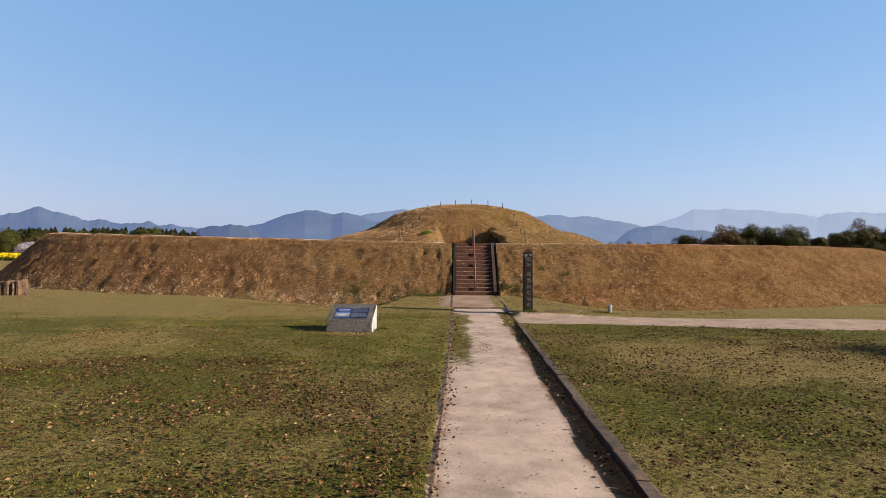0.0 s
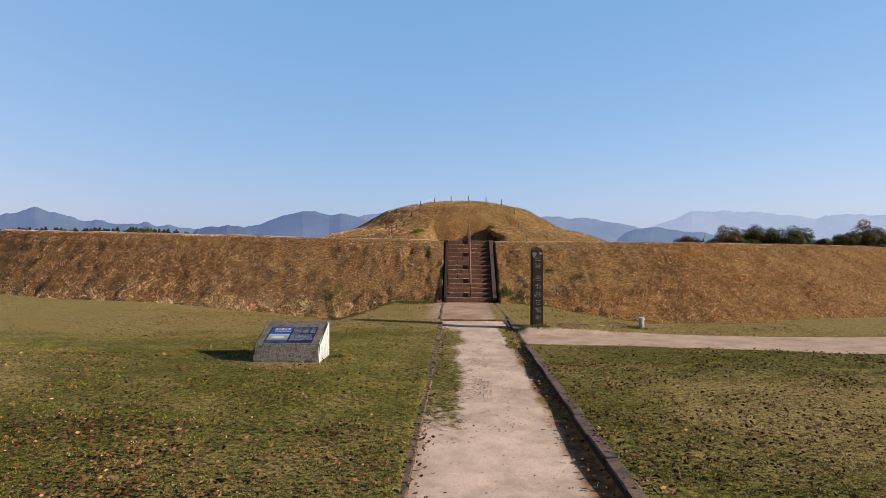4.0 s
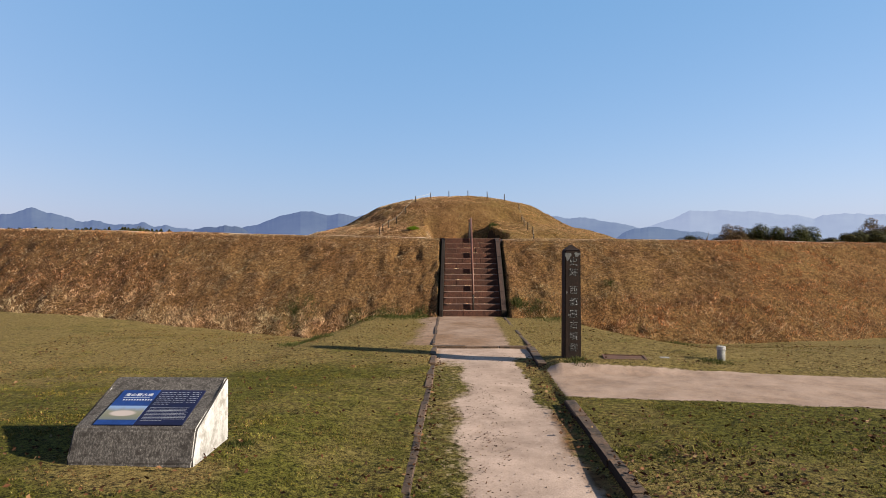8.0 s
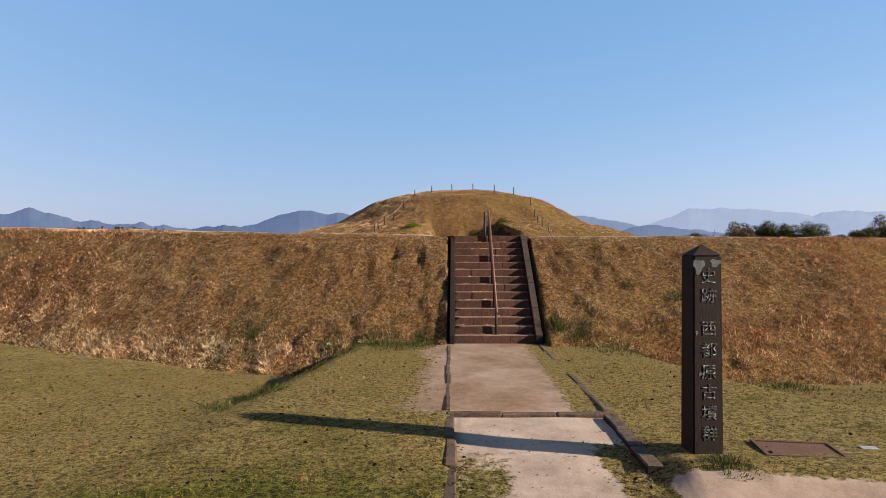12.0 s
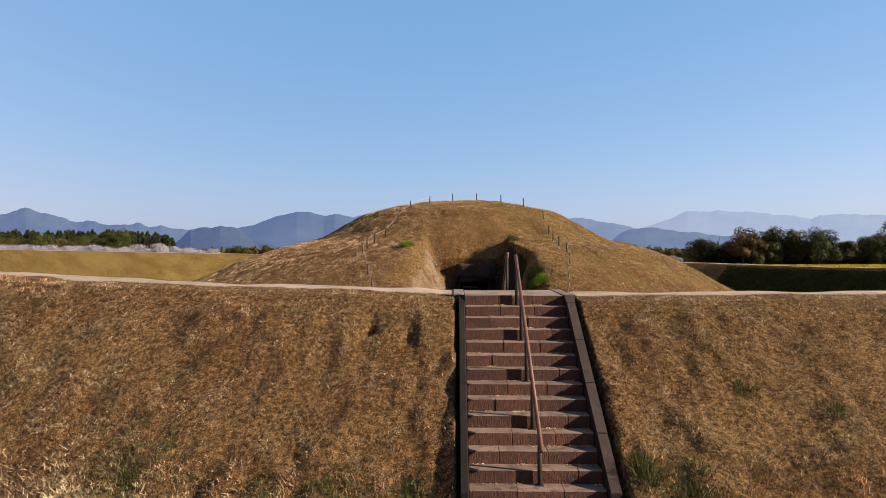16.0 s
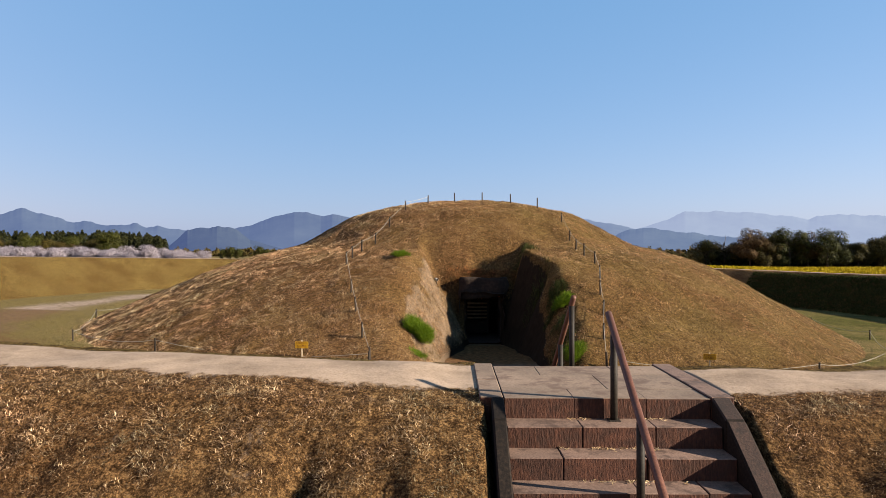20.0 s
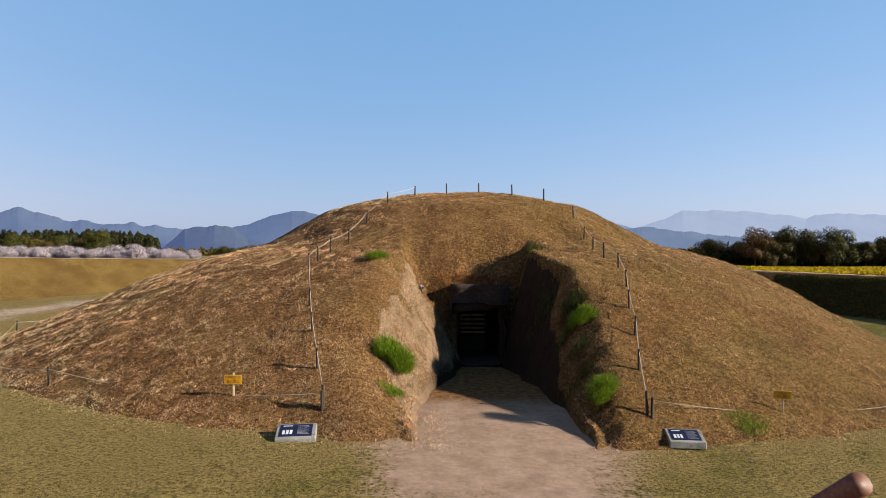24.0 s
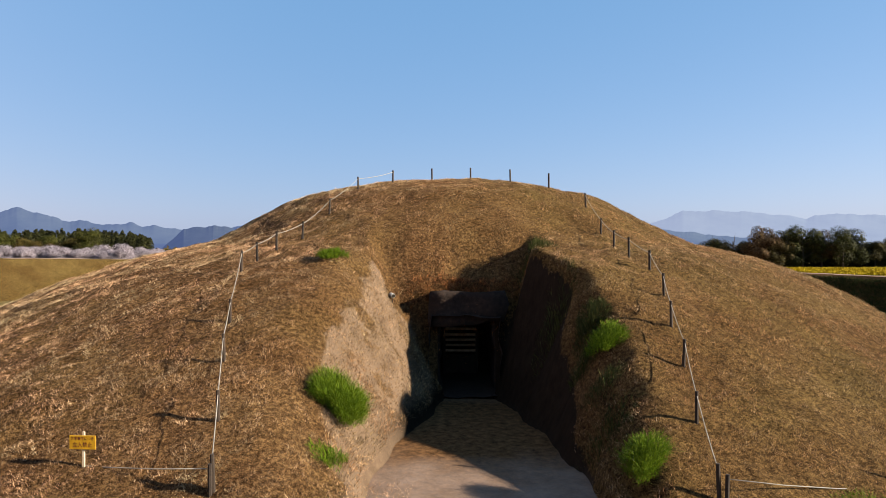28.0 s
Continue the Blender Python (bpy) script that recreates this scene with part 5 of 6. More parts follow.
def broad_crown(h, spread, n, leaf, clumps=16, low=0.3):
    """Leaves gathered in clumps round the ends of the limbs, with gaps between them."""
    a, q = rng.uniform(0, 2 * np.pi, clumps), np.sqrt(rng.uniform(0.05, 1, clumps))
    up = rng.uniform(0, 1, clumps)
    q *= np.sqrt(np.clip(1 - (up * 1.9 - 0.8) ** 2 * 0.8, 0.15, 1))
    c = np.stack([np.cos(a) * q * spread * 0.8, np.sin(a) * q * spread * 0.8, h * (low + (0.93 - low) * up)], -1)
    r = spread * rng.uniform(0.28, 0.48, clumps)
    pick = rng.integers(0, clumps, n)
    d = rng.normal(size=(n, 3))
    d /= np.linalg.norm(d, axis=1, keepdims=True)
    return c[pick] + d * (r[pick] * rng.uniform(0.55, 1.05, n) ** 0.6)[:, None] * (1, 1, 0.8), d + (0, 0, 0.25)


def tree(name, label, h, spread, leaf_mat, n=1500, leaf=0.35, low=0.3, limbs=7, clumps=20, group=""):
    t = thing(name, label, "tree", group=group)
    part("trunk", trunk_mesh(h, 0.03 * h, limbs, spread, 0.25), M_BARK, t)
    p, out = broad_crown(h, spread, n, leaf, clumps, low)
    if n:
        crown = raw_mesh("crown", *flecks(p, rng.uniform(0.6, 1.2, n) * leaf, None, 1.4, out), leaf_mat)
        crown.parent = t
    return t


def scaled(x, y, z, s, turn, tall=1.0):
    return pose(x, y, z, 0, 0, turn) @ Matrix.Diagonal((s, s, s * tall, 1))


def far_z(x, y):
    return float(ground_all(np.array([float(x)]), np.array([float(y)]))[0]) - 0.1


G_RIGHT = "trees along the far edge of the field"
kinds = [
    tree("evergreen_tree", "dark round evergreen tree in a far row", 11, 6.5, M_DARKTREE, 8500, 0.21, 0.12, group=G_RIGHT),
    tree("russet_tree", "tall tree with russet spring leaves in a far row", 12, 5.9, M_REDTREE, 8500, 0.21, 0.15, group=G_RIGHT),
    tree("fresh_tree", "broad tree in fresh green leaf in a far row", 11.5, 6.3, M_LIGHTTREE, 8500, 0.21, 0.15, group=G_RIGHT),
    tree("olive_tree", "broad olive-green tree in a far row", 10, 6.3, M_OLIVETREE, 8500, 0.21, 0.12, group=G_RIGHT),
]
bare_tree = tree("bare_tree", "leafless tree with fine grey branches in a far row", 10.5, 4.5, M_DARKTREE, 0, group=G_RIGHT, limbs=22)
row = [  # sideways share, distance, kind, size
    (0.400, 205, 0, 0.80), (0.412, 215, 3, 0.72), (0.440, 208, 0, 0.88), (0.452, 214, 0, 0.95), (0.468, 200, 1, 0.97), (0.482, 212, 1, 1.05), (0.497, 198, 0, 0.95), (0.512, 206, 2, 1.0), (0.529, 200, 2, 1.08),
    (0.545, 210, 1, 0.95), (0.560, 202, 1, 0.90), (0.575, 212, 0, 0.92), (0.590, 198, 2, 0.98), (0.606, 205, 3, 1.0), (0.622, 212, 0, 0.95), (0.637, 200, 0, 0.92), (0.655, 208, 3, 1.02), (0.670, 200, 0, 1.05),
    (0.690, 198, 0, 1.1), (0.708, 205, 1, 1.1), (0.725, 198, 0, 1.15), (0.745, 202, 3, 1.15), (0.765, 196, 0, 1.2), (0.79, 200, 2, 1.2), (0.82, 195, 0, 1.2)]
used = set()
for u, d, k, s in row:
    m = scaled(u * d, d, far_z(u * d, d), s, rng.uniform(0, 360), rng.uniform(0.95, 1.08))
    if k in used:
        copy_thing(kinds[k], m)
    else:
        kinds[k].matrix_basis = m
        used.add(k)
bare_tree.matrix_basis = scaled(0.428 * 206, 206, far_z(88, 206), 1.05, 40)
for i in range(26):          # lower, farther trees between the mound and the row
    u, d = 0.255 + i * 0.0062 + rng.uniform(-0.002, 0.002), rng.uniform(260, 300)
    copy_thing(kinds[(0, 1, 3, 0, 0)[i % 5]], scaled(u * d, d, far_z(u * d, d), rng.uniform(0.55, 0.75), rng.uniform(0, 360), 0.9))

blossom = tree("cherry_tree", "low cherry tree in pale pink blossom", 5.0, 4.0, M_CHERRY, 3600, 0.19, 0.12, 9, 20, "cherry trees in blossom")
blossom.matrix_basis = scaled(-0.40 * 190, 190, far_z(-76, 190), 0.7, 20)
for i in range(48):
    u, d = -0.415 - i * 0.0085 + rng.uniform(-0.003, 0.003), 186 + rng.uniform(-6, 10)
    copy_thing(blossom, scaled(u * d, d, far_z(u * d, d), rng.uniform(0.9, 1.3) * (0.75 + 0.25 * min(1, i / 10)), rng.uniform(0, 360), rng.uniform(0.85, 1.1)))
for u, d, s in ((0.345, 225, 0.7), (0.352, 222, 0.8), (0.362, 226, 0.65)):
    copy_thing(blossom, scaled(u * d, d, far_z(u * d, d), s, 90 * u * 10))
left_mix = [kinds[3], kinds[2], kinds[3], kinds[0], kinds[3]]
for i in range(26):
    u, d = -0.535 - i * 0.0135 + rng.uniform(-0.005, 0.005), rng.uniform(232, 262)
    copy_thing(left_mix[i % 5], scaled(u * d, d, far_z(u * d, d), rng.uniform(0.78, 1.0), rng.uniform(0, 360)))["group"] = "mixed trees behind the cherries"
for u, s in ((-0.355, 0.48), (-0.343, 0.42), (-0.31, 0.50), (-0.30, 0.4), (-0.368, 0.4)):
    d = 290
    copy_thing(kinds[2], scaled(u * d, d, far_z(u * d, d), s, 200 * u))["group"] = "mixed trees behind the cherries"


def conifer_wood():
    """A far dark wood of pointed conifers."""
    P, S = [], []
    for i in range(330):
        u = -0.458 - 0.38 * rng.random()
        d = rng.uniform(268, 320)
        h = rng.uniform(10.0, 12.6) * (0.75 + 0.25 * min(1, (-u - 0.448) / 0.06))
        n = 300
        k = rng.uniform(0, 1, n) ** 0.7
        a = rng.uniform(0, 2 * np.pi, n)
        q = (1 - k) ** 0.7 * 2.6 * rng.uniform(0.6, 1.05, n) + 0.1
        z = far_z(u * d, d)
        P.append(np.stack([u * d + q * np.cos(a), d + q * np.sin(a), z + h * (0.08 + 0.94 * k)], -1))
        S.append(rng.uniform(0.28, 0.6, n))
    ob = raw_mesh("conifer_wood", *flecks(np.concatenate(P), np.concatenate(S), None, 1.0), M_CONIFER)
    return tagged(ob, "dark wood of pointed conifers in the distance", "woods", kind="stuff")


conifer_wood()


def far_scrub():
    """The low dark line of woods on the far plain."""
    n = 26000
    u = rng.uniform(-0.62, 0.62, n)
    d = rng.uniform(430, 520, n)
    top = 6.5 + 2.2 * waves(u * 260, u * 0, 2.0) + 1.2 * waves(u * 260, u * 0, 0.5, 4)
    p = np.stack([u * d, d, -2.0 + rng.uniform(0, 1, n) ** 0.8 * top], -1)
    return tagged(raw_mesh("far_woods", *flecks(p, rng.uniform(0.7, 1.5, n), None, 1.3), M_OLIVETREE), "low line of far woods on the plain", "woods", kind="stuff")


far_scrub()


def field_hedge():
    """Dark undergrowth that closes the gaps below the far row of trees."""
    n = 11000
    u, d = rng.uniform(0.395, 0.86, n), rng.uniform(204, 220, n)
    top = 5.2 + 1.6 * waves(u * 200, u * 0, 1.6) + 0.9 * waves(u * 200, u * 0, 0.4, 3)
    x, y = u * d, d
    p = np.stack([x, y, ground_all(x, y) + rng.random(n) * top], -1)
    return tagged(raw_mesh("field_hedge", *flecks(p, rng.uniform(0.35, 0.8, n), None, 1.3), M_CONIFER), "dark undergrowth below the far row of trees", "hedge", kind="stuff")


field_hedge()


def rape_field(x0, x1, y0, y1, n):
    x, y = rng.uniform(x0, x1, n), rng.uniform(y0, y1, n)
    z = ground_all(x, y) + rng.uniform(0.55, 1.0, n)
    top = raw_mesh("rapeseed_field", *flecks(np.stack([x, y, z], -1), rng.uniform(0.14, 0.28, n), None, 1.2), M_RAPE)
    tagged(top, "field of bright yellow rapeseed in flower", "field", kind="stuff")
    x, y = rng.uniform(x0, x1, n // 2), rng.uniform(y0, y1, n // 2)
    z = ground_all(x, y) + rng.uniform(0.05, 0.6, n // 2)
    stem = raw_mesh("stems", *flecks(np.stack([x, y, z], -1), rng.uniform(0.2, 0.4, n // 2), None, 0.8), M_RAPESTEM)
    stem.parent = top


rape_field(52, 165, 122, 178, 46000)
rape_field(-112, -62, 72, 100, 16000)

# a tree off to the right whose shade lies on the lawn
shade_tree = tree("lawn_tree", "broad tree on the lawn that shades the grass", 7.5, 3.6, M_DARKTREE, 2600, 0.3, 0.35, 8, 18)
shade_tree.matrix_basis = pose(28.5, -20.5, far_z(28.5, -20.5), 0, 0, 60)

# ---- grass, leaves and weeds ----


def scatter(n, x0, x1, y0, y1):
    return rng.uniform(x0, x1, n), rng.uniform(y0, y1, n)


def clumped(x, y, s, seed, keep):
    """Thins a scatter to soft clumps."""
    return rng.random(len(x)) < keep + (1 - keep) * smooth(-0.4, 0.5, waves(x, y, s, seed))


def lawn_grass():
    x, y = np.concatenate([np.stack(scatter(n, *b)) for n, b in ((80000, (-9, 10, -26, -12)), (60000, (-9, 10, -13, 0)), (50000, (-26, 22, -22, 0)))], 1)
    x, y, shared = tufted(x, y, 5, 0.022)
    ok = (ground_bare(x, y) < 0.33) & (ring_polar(x, y)[0] > RING_R + 3.4) & (rng.random(len(x)) < 0.12 + 0.88 * tussock(x, y, 3.0))
    ok &= ~((np.abs(x - 0.98) < 1.08) & (y < -0.2) & (rng.random(len(x)) < 0.97 - 0.6 * verge(x, y)))
    ok &= rng.random(len(x)) > 0.3 * smooth(0.05, 0.14, ground_dry(x, y))
    ok &= ~((np.abs(x + 2.42) < 0.56) & (y > -13.6) & (y < -12.74)) & ~((np.abs(x - 3.58) < 0.42) & (np.abs(y + 7.4) < 0.28))
    x, y, shared = x[ok], y[ok], shared[ok]
    n = len(x)
    lean = np.stack([rng.normal(0, 0.4, n), rng.normal(0, 0.4, n), np.ones(n)], -1) + shared * (1, 1, 0)
    wild = rng.random(n) < 0.17 + 0.5 * (np.abs(x - 0.98) < 1.1) + 0.6 * smooth(0.02, 0.1, ground_dry(x, y)) + 0.4 * smooth(-0.2, 0.7, lumps(x, y, 1.3, 5.0)) * smooth(-0.3, 0.5, lumps(x, y, 0.25, 6.0))
    q = np.nonzero(wild)[0]
    blades("lawn_straw", x[q], y[q], ground_all(x[q], y[q]), lean[q] * (1, 1, 0.5), rng.uniform(0.016, 0.038, len(q)), rng.uniform(0.007, 0.014, len(q)), M_LAWNSTRAW, "dead straw among the lawn's blades", 0.4, 0.004, True)
    q = ~wild
    x, y, lean, n = x[q], y[q], lean[q], int(q.sum())
    return blades("lawn_grass", x, y, ground_all(x, y), lean, rng.uniform(0.014, 0.034, n) * (0.6 + 0.7 * tussock(x, y, 3.0)), rng.uniform(0.009, 0.018, n), M_LAWNBLADE, "short lawn blades, green and straw", 0.4, 0.004, True)


def slope_grass():
    turn = np.concatenate([rng.normal(-0.03, 0.26, 100000), rng.normal(-0.1, 0.6, 60000)])
    turn = turn[(turn > -1.05) & (turn < 0.95)]
    r = RING_R + rng.uniform(-0.42, 5.6, len(turn))
    x, y = RING[0] + r * bulge(turn) * np.sin(turn), RING[1] - r * bulge(turn) * np.cos(turn)
    low = 1 - smooth(-0.7, 1.0, ring_z(x, y))
    pale = rng.random(len(x)) < 0.14 + 0.95 * low * (0.35 + 0.65 * smooth(0, -4, x)) + 0.42 * smooth(-1, -6, x)
    x, y, shared = tufted(x, y, 4, 0.04)
    pale = np.repeat(pale, 4)
    z = ring_z(x, y)
    ok = (z > ground_z(x, y) - 0.05) & ~((x > -0.24) & (x < 2.1)) & (rng.random(len(x)) < 0.45 + 0.55 * tussock(x, y, 1.0))
    ok &= rng.random(len(x)) > 1.6 * ring_bare(x, y)
    ok &= rng.random(len(x)) > 0.12 * smooth(2.0, 2.8, x)
    ok &= rng.random(len(x)) > 1.0 * smooth(0.26, 0.20, np.abs(ring_polar(x, y)[1] + 0.03)) * smooth(3.4, 2.6, ring_polar(x, y)[0] - RING_R)
    x, y, z, shared, pale = x[ok], y[ok], z[ok], shared[ok], pale[ok]
    n = len(x)
    nrm = normals(ring_z, x, y)
    down = np.stack([nrm[:, 0], nrm[:, 1], -0.7 * np.hypot(nrm[:, 0], nrm[:, 1])], -1)
    lean = nrm * 0.35 + down * 0.35 + (0, 0, 0.5) + rng.normal(0, 0.4, (n, 3)) + shared
    fine = 1 - 0.45 * np.exp(-(ring_polar(x, y)[1] / 0.16) ** 2) * smooth(3.6, 1.2, ring_polar(x, y)[0] - RING_R)
    low = 1 - smooth(-0.7, 1.0, z)
    tall, wide = rng.uniform(0.05, 0.115, n) * (1 + 0.6 * low), rng.uniform(0.008, 0.017, n) * (1 + 0.3 * smooth(0.3, 0.8, np.abs(ring_polar(x, y)[1]))) * fine
    tall = tall * (0.4 + 0.6 * fine) * (0.65 + 0.6 * tussock(x, y, 1.0))
    blades("pale_slope_grass", x[pale], y[pale], z[pale], lean[pale], tall[pale], wide[pale], M_PALE, "pale bleached grass on the embankment", 0.6, 0.02, True)
    k = ~pale
    return blades("slope_grass", x[k], y[k], z[k], lean[k], tall[k], wide[k], M_STRAW, "matted dry brown grass on the embankment", 0.6, 0.02, True)


def crest_grass():
    """The fine curled mat of dead grass along the upper slope beside the stairs."""
    turn = rng.uniform(-0.29, 0.23, 110000)
    r = RING_R + rng.uniform(-0.12, 1.0, len(turn)) ** 1.0 * 3.4
    x, y = RING[0] + r * bulge(turn) * np.sin(turn), RING[1] - r * bulge(turn) * np.cos(turn)
    x, y, shared = tufted(x, y, 4, 0.025)
    z = ring_z(x, y)
    ok = ~((x > -0.2) & (x < 2.06)) & (rng.random(len(x)) > 1.3 * ring_bare(x, y)) & (rng.random(len(x)) < 0.35 + 0.65 * tussock(x, y, 1.0))
    x, y, z, shared = x[ok], y[ok], z[ok], shared[ok]
    n = len(x)
    lean = normals(ring_z, x, y) * 0.6 + rng.normal(0, 0.6, (n, 3)) + shared * 0.8
    return blades("crest_grass", x, y, z, lean, rng.uniform(0.025, 0.065, n) * (0.7 + 0.5 * tussock(x, y, 1.0)), rng.uniform(0.004, 0.009, n), M_MAT, "fine curled dead grass below the crest", 0.9, 0.01)


def bank_grass():
    """Thin short dead grass on the sunlit bank of the passage, and long tufts that hang over the entrance."""
    x, y = scatter(150000, -5.0, 0.4, 17.5, 27.2)
    ok = (mound_bare(x, y) > 0.3) & (cutting(x, y) > -0.25) & clumped(x, y, 0.7, 4.0, 0.35)
    x, y = x[ok], y[ok]
    n = len(x)
    nrm = normals(mound_z, x, y)
    blades("bank_grass", x, y, mound_z(x, y), nrm * 0.5 + (0, 0, 0.5) + rng.normal(0, 0.35, (n, 3)), rng.uniform(0.03, 0.085, n), rng.uniform(0.007, 0.015, n), M_DEAD, "thin short dead grass on the earth bank", 0.6, 0.01, True)
    x, y = scatter(70000, -5.0, 0.0, 17.5, 26.8)
    ok = (mound_bare(x, y) > 0.25) & (cutting(x, y) > -0.3) & (rng.random(len(x)) < 0.15 + 0.85 * tussock(x, y, 4.0))
    x, y = x[ok], y[ok]
    n = len(x)
    blades("bank_straw", x, y, mound_z(x, y), normals(mound_z, x, y) * 0.4 + (0, 0, 0.4) + rng.normal(0, 0.5, (n, 3)), rng.uniform(0.04, 0.11, n), rng.uniform(0.007, 0.014, n), M_PALE, "pale dead grass on the earth bank", 0.6, 0.01, True)
    x, y, shared = tufted(rng.uniform(-0.7, 2.6, 420), rng.uniform(26.98, 27.5, 420), 9, 0.05)
    n = len(x)
    lean = np.stack([rng.normal(0, 0.35, n), rng.uniform(-1.0, -0.3, n), rng.uniform(-0.1, 0.6, n)], -1) + shared * 0.4
    return blades("hanging_grass", x, y, mound_z(x, y), lean, rng.uniform(0.14, 0.36, n), rng.uniform(0.007, 0.014, n), M_STRAW, "long dead grass hanging over the entrance", 0.6, 0.02)


def step_litter():
    """Dead grass and dust that has gathered where tread meets riser."""
    k = rng.integers(0, 13, 2600)
    x = rng.uniform(0.03, STAIR_W - 0.03, len(k))
    ok = waves(x * 3 + k * 5, x * 0, 0.9, 1.0) > 0.15
    k, x = k[ok], x[ok]
    n = len(x)
    c = np.stack([x, TREAD * (k + 1) - 0.012 - np.abs(rng.normal(0, 0.03, n)), RISE * (k + 1) + 0.008], -1)
    w = np.stack([rng.normal(size=n), rng.normal(0, 0.5, n), rng.normal(0, 0.3, n)], -1)
    return tagged(raw_mesh("step_litter", *flecks(c, rng.uniform(0.012, 0.03, n), w, 0.25), M_PALE), "dead grass gathered on the treads", "litter", kind="stuff")


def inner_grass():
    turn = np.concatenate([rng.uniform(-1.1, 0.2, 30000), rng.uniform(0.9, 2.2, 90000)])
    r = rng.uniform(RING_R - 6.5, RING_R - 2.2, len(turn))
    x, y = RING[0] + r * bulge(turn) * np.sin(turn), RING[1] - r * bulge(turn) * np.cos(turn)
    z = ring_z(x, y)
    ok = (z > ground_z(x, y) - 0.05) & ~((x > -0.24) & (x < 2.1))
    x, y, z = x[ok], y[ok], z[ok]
    # dark green blades put the far slope's shade into colour
    shade_side = x > 12
    for q, mat, tall, wide, name, label in ((shade_side, M_DULLWEED, 0.3, 0.09, "shade_grass", "dark green grass on the inner slope, coloured to paint its shade"), (~shade_side, M_MOUNDSTRAW, 0.15, 0.018, "inner_grass", "dry grass on the inner slope")):
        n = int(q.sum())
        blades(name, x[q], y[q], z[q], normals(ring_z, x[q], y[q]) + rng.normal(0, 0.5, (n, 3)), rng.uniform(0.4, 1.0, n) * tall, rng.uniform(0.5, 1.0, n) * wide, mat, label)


def mound_grass():
    a = np.concatenate([rng.uniform(-1.15, 1.15, 260000), rng.uniform(-1.9, 1.9, 18000)])
    r = np.sqrt(rng.uniform(0.0, 1.0, len(a))) * 21.5
    x, y = MOUND[0] + r * np.sin(a), MOUND[1] - r * np.cos(a)
    pale = np.repeat(rng.random(len(x)) < 0.25 + 0.58 * smooth(2, -5, x) + 0.35 * np.exp(-((r - 12.4) / 0.9) ** 2) + 0.25 * smooth(3.5, -0.4, dome(x, y)) * smooth(3, -3, x), 4)
    x, y, shared = tufted(x, y, 4, 0.045)
    z = mound_z(x, y)
    bare = mound_bare(x, y)
    ok = (rng.random(len(x)) > bare * 1.38) & (z > court(x, y) - 0.02) & (rng.random(len(x)) < 0.45 + 0.55 * tussock(x, y, 2.0))
    ok &= ~((x > -0.6) & (x < 2.4) & (y > 26.3) & (y < 27.15))
    x, y, z, shared, pale = x[ok], y[ok], z[ok], shared[ok], pale[ok]
    n = len(x)
    nrm = normals(mound_z, x, y)
    nrm[:, 2] = np.maximum(nrm[:, 2], 0.3)
    down = np.stack([nrm[:, 0], nrm[:, 1], -0.7 * np.hypot(nrm[:, 0], nrm[:, 1])], -1)
    lean = nrm * 0.3 + down * 0.3 + (0, 0, 0.6) + rng.normal(0, 0.4, (n, 3)) + shared
    tall, wide = rng.uniform(0.045, 0.1, n) * (0.65 + 0.6 * tussock(x, y, 2.0)), rng.uniform(0.005, 0.0105, n)
    blades("pale_mound_grass", x[pale], y[pale], z[pale], lean[pale], tall[pale], wide[pale], M_PALE, "pale bleached grass over the mound", 0.6, 0.02, True)
    k = ~pale
    return blades("mound_grass", x[k], y[k], z[k], lean[k], tall[k], wide[k], M_MOUNDSTRAW, "matted dry brown grass over the mound", 0.6, 0.02, True)


def court_grass():
    x, y = np.concatenate([np.stack(scatter(36000, -22, 24, 8, 20)), np.stack(scatter(14000, -29, -12, 14, 34))], 1)
    x, y, _ = tufted(x, y, 3, 0.05)
    ok = (mound_z(x, y) < court(x, y)) & (ring_polar(x, y)[0] < RING_R - 5.5) & (ground_bare(x, y) < 0.4)
    x, y = x[ok], y[ok]
    n = len(x)
    lean = np.stack([rng.normal(0, 0.5, n), rng.normal(0, 0.5, n), np.ones(n)], -1)
    return blades("court_grass", x, y, court(x, y), lean, rng.uniform(0.02, 0.055, n), rng.uniform(0.006, 0.014, n), M_LAWNBLADE, "short grass in the court round the mound", 0.4, 0.004, True)


def toe_litter():
    """Loose straw along the mound's foot."""
    a = rng.uniform(-1.3, 1.3, 26000)
    r = 20.5 + np.abs(rng.normal(0, 0.55, len(a)))
    x, y = MOUND[0] + r * np.sin(a), MOUND[1] - r * np.cos(a)
    x2, y2 = scatter(1800, -1.3, -0.2, 17.0, 20.0)
    x, y = np.concatenate([x, x2]), np.concatenate([y, y2])
    z = np.maximum(mound_z(x, y), court(x, y))
    ok = (z < court(x, y) + 0.25) & ((x < 0.1 + 0.4 * waves(y, x, 0.6)) | (x > 3.0))
    x, y, z = x[ok], y[ok], z[ok]
    n = len(x)
    return blades("toe_litter", x, y, z, np.stack([rng.normal(0, 1, n), rng.normal(0, 1, n), np.full(n, 0.6)], -1), rng.uniform(0.04, 0.11, n), rng.uniform(0.006, 0.013, n), M_PALE, "loose straw along the foot of the mound", 0.6, 0.005, True)


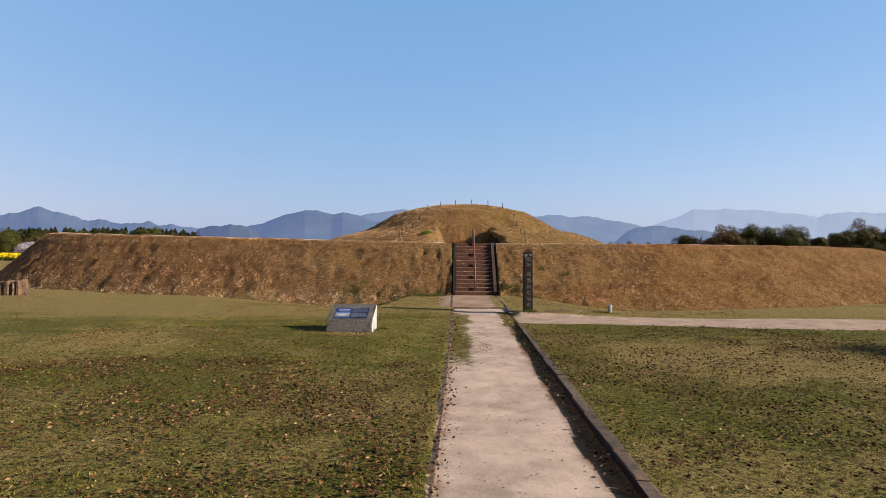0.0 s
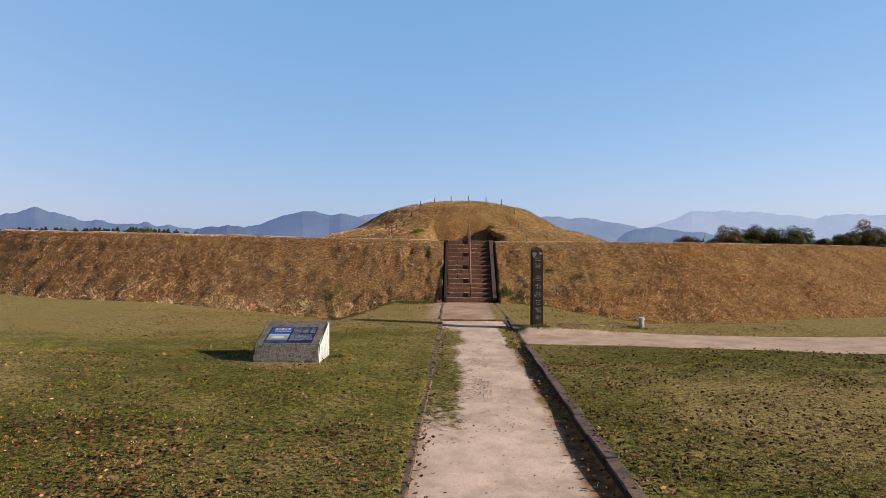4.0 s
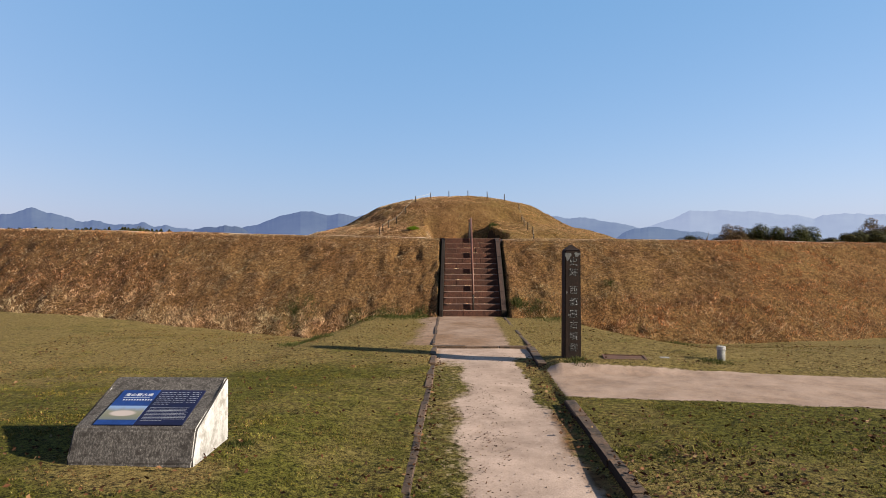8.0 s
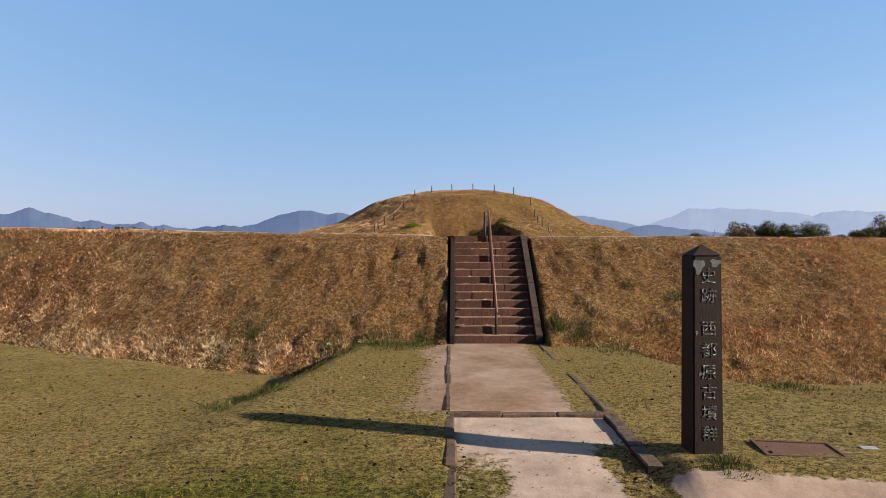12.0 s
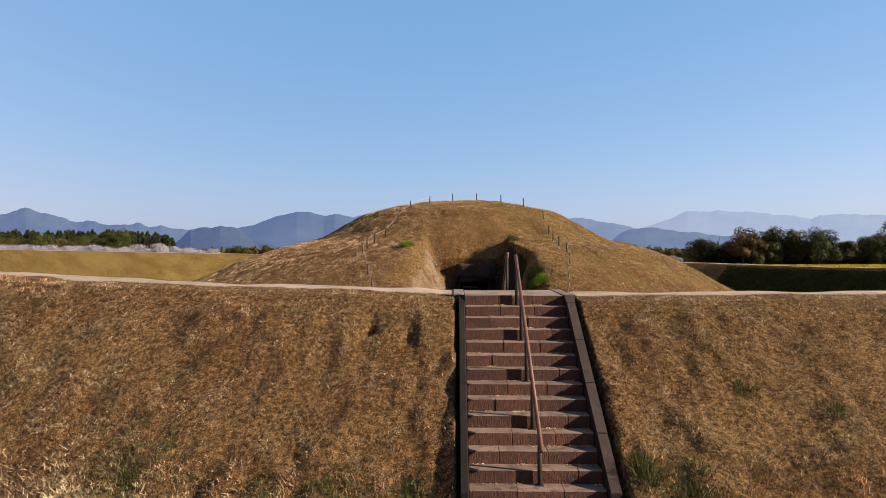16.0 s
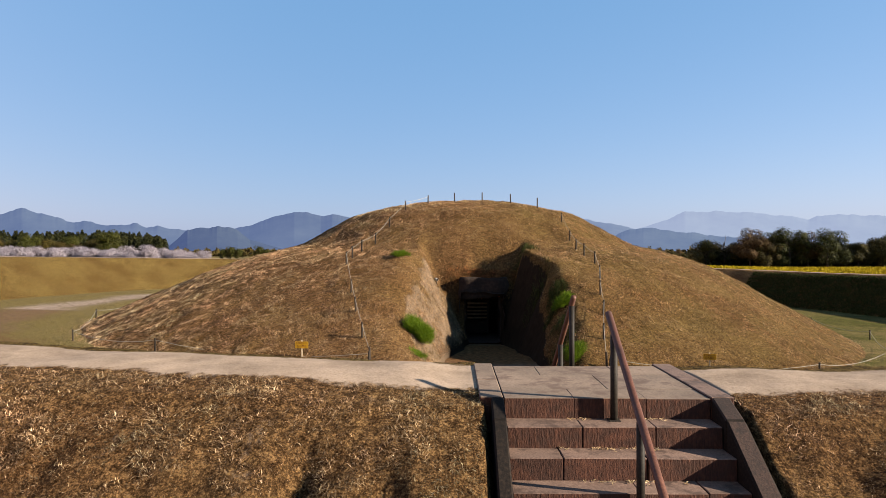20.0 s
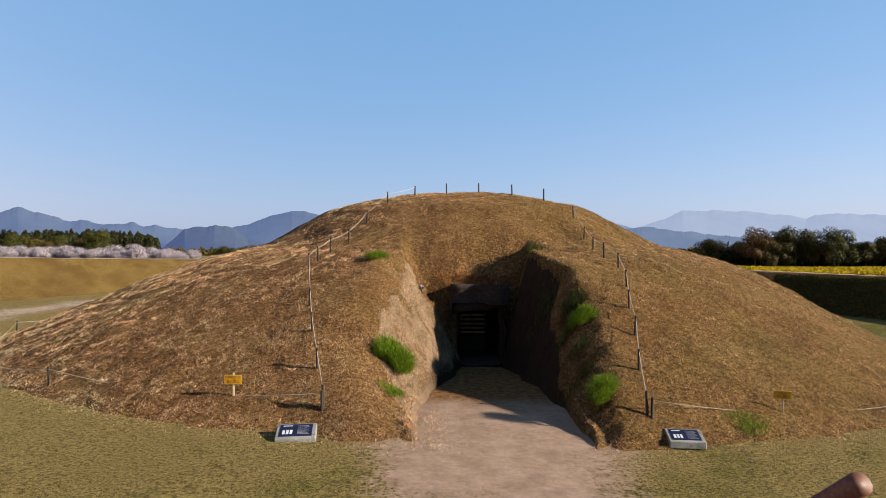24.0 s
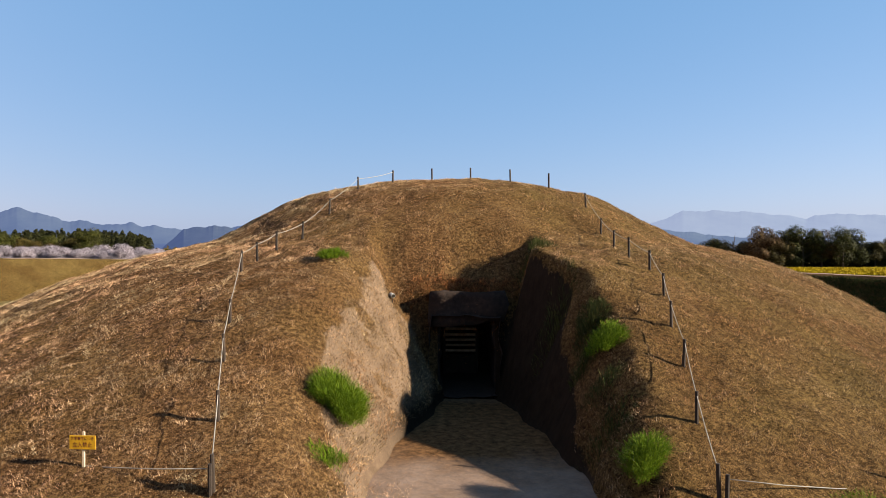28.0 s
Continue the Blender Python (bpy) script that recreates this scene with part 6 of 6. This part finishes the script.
def fallen_leaves():
    x, y = np.concatenate([np.stack(scatter(n, *b)) for n, b in ((21000, (-9, 9, -27, -13)), (24000, (-9, 0, -27, -17)), (15000, (2, 12, -25, -11)), (2600, (-9, 10, -12, -2)))], 1)
    ok = clumped(x, y, 1.4, 9.0, 0.25) & (side_path(x, y) < 0.3) & ~((np.abs(x - 0.95) < 1.05) & (rng.random(len(x)) < 0.993))
    e = 700
    x, y = np.concatenate([x[ok], rng.normal(0.05, 0.08, e), rng.normal(1.84, 0.09, e)]), np.concatenate([y[ok], rng.uniform(-27, -7, 2 * e)])
    n = len(x)
    w = np.stack([rng.normal(size=n), rng.normal(size=n), rng.normal(0, 0.25, n)], -1)
    v, l, s = flecks(np.stack([x, y, ground_all(x, y) + 0.042], -1), rng.uniform(0.013, 0.034, n), w, 1.1)
    return tagged(raw_mesh("fallen_leaves", v, l, s, M_LEAF), "dry brown and reddish leaves fallen on the lawn", "leaves", kind="stuff")


def gravel():
    x, y = scatter(1000, 0.0, 1.95, -27, -6.2)
    n = len(x)
    c = np.stack([x, y, ground_all(x, y) + 0.003], -1)
    k = np.array([(1, 0, 0), (0, 1, 0), (-1, 0, 0), (0, -1, 0), (0, 0, 0.8)])
    s = rng.uniform(0.004, 0.013, n)
    v = (c[:, None] + k[None] * s[:, None, None] * rng.uniform(0.7, 1.3, (n, 5, 1))).reshape(-1, 3)
    b = np.arange(n)[:, None] * 5
    loops = np.concatenate([b + f for f in ([0, 1, 4], [1, 2, 4], [2, 3, 4], [3, 0, 4])], 1)
    return tagged(raw_mesh("loose_gravel", v, loops, np.full(4 * n, 3), M_SLAB), "loose small stones on the path", "gravel", kind="stuff")


def path_litter():
    """Dark crumbled leaves and soil strewn over the gravel."""
    x, y = np.concatenate([np.stack(scatter(n, *b)) for n, b in ((2600, (0.12, 1.0, -15.5, -10.5)), (1200, (0.15, 1.2, -17, -9.5)), (600, (1.4, 1.9, -13, -6.5)), (40, (0.1, 1.9, -27, -16)))], 1)
    ok = clumped(x, y, 0.8, 8.0, 0.2)
    x, y = x[ok], y[ok]
    n = len(x)
    w = np.stack([rng.normal(size=n), rng.normal(size=n), rng.normal(0, 0.2, n)], -1)
    return tagged(raw_mesh("path_litter", *flecks(np.stack([x, y, ground_all(x, y) + 0.008], -1), rng.uniform(0.004, 0.014, n), w, 0.9), M_LEAF), "dark crumbled leaves strewn on the gravel path", "litter", kind="stuff")


def shrub(name, label, x, y, r, h, mat, n, leaf):
    """A low plant: many thin upright leaves from one root."""
    z = at_z(x, y)
    a = rng.uniform(0, 2 * np.pi, n)
    q = rng.random(n) ** 0.62 * r * (1 + 0.25 * np.sin(3 * a + 9 * x) + 0.15 * np.sin(5 * a + y))
    px, py = x + q * np.cos(a), y + q * np.sin(a)
    pz = land_z(px, py)
    if name == "green_plant":
        pz = np.maximum(pz, 0.35 * pz + 0.65 * z)
    up = np.stack([np.cos(a) * q / r * 0.6, np.sin(a) * q / r * 0.6, np.ones(n)], -1) + rng.normal(0, 0.22, (n, 3))
    if name == "green_plant":      # a soft feathery mound of leaves, at all heights
        high = rng.random(n) ** 0.8 * h * np.sqrt(np.clip(1.05 - (q / (1.3 * r)) ** 2, 0.05, 1))
        pz = pz + high * 0.85
        up = up + rng.normal(0, 0.45, (n, 3))
        ob = blades(name, px + up[:, 0] * high * 0.3, py + up[:, 1] * high * 0.3, pz, up, rng.uniform(0.06, 0.2, n), np.full(n, leaf), mat, label, 0.6)
        del ob["kind"]
        return tagged(ob, label, "plant")
    ob = blades(name, px, py, pz, up, rng.uniform(0.35, 1.0, n) * h * (1.1 - 0.65 * q / r), np.full(n, leaf), mat, label, 0.35)
    return tagged(ob, label, "plant")


lawn_grass()
slope_grass()
crest_grass()
bank_grass()
step_litter()
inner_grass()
mound_grass()
court_grass()
toe_litter()
fallen_leaves()
gravel()
path_litter()
for x, y, r, h, n in ((-1.62, 21.0, 0.42, 0.6, 4000), (-2.75, 25.8, 0.34, 0.18, 700), (3.85, 22.5, 0.32, 0.36, 1300), (3.6, 18.95, 0.26, 0.6, 1200), (-1.56, 19.35, 0.28, 0.12, 220), (7.0, 18.5, 0.45, 0.08, 220)):
    shrub("green_plant", "fresh green feathery plant on the earth bank", x, y, r, h, M_WEED, int(n * 3.4), 0.011)
# the first takes dull leaves to paint a green plant's shade
for x, y, r, h, n in ((3.75, 23.6, 0.38, 0.5, 1500), (3.55, 22.9, 0.4, 0.4, 1100), (3.5, 20.6, 0.5, 0.45, 500), (3.55, 21.5, 0.4, 0.4, 450), (3.25, 25.2, 0.6, 0.5, 900), (2.9, 27.3, 0.6, 0.5, 800)):
    shrub("dull_plant", "grey-green straggling weeds on the shaded bank", x, y, r, h, M_DULLWEED, n, 0.012)
for k in range(6):
    shrub("bank_weed", "dark green weeds on the edge of the causeway", -2.62 - 0.13 * k, -1.6 - 0.72 * k, 0.42, 0.16, M_DULLWEED, 420, 0.010)
for x, y, r, h, n in ((-4.6, 0.6, 0.9, 0.3, 900), (-2.6, -1.0, 0.6, 0.25, 700), (-1.2, -0.5, 0.8, 0.16, 900), (-0.75, -0.05, 0.5, 0.2, 1100), (-1.7, 0.0, 0.6, 0.2, 1200), (-2.7, 0.05, 0.5, 0.2, 700), (2.8, -0.1, 0.55, 0.18, 900), (3.4, -0.9, 0.9, 0.16, 900), (2.3, 0.1, 0.22, 0.45, 350), (-2.9, -4.6, 0.45, 0.2, 600), (6.4, -1.8, 0.6, 0.25, 500), (-1.72, -13.1, 0.16, 0.12, 300), (4.17, 1.43, 0.22, 0.2, 260), (5.31, 1.09, 0.25, 0.2, 260), (-4.74, 0.65, 0.22, 0.22, 260), (2.62, -7.95, 0.3, 0.16, 420), (5.2, -7.6, 0.35, 0.16, 350)):
    shrub("weed_tuft", "green weeds at the foot of the embankment", x, y, r, h, M_DULLWEED, n, 0.010)
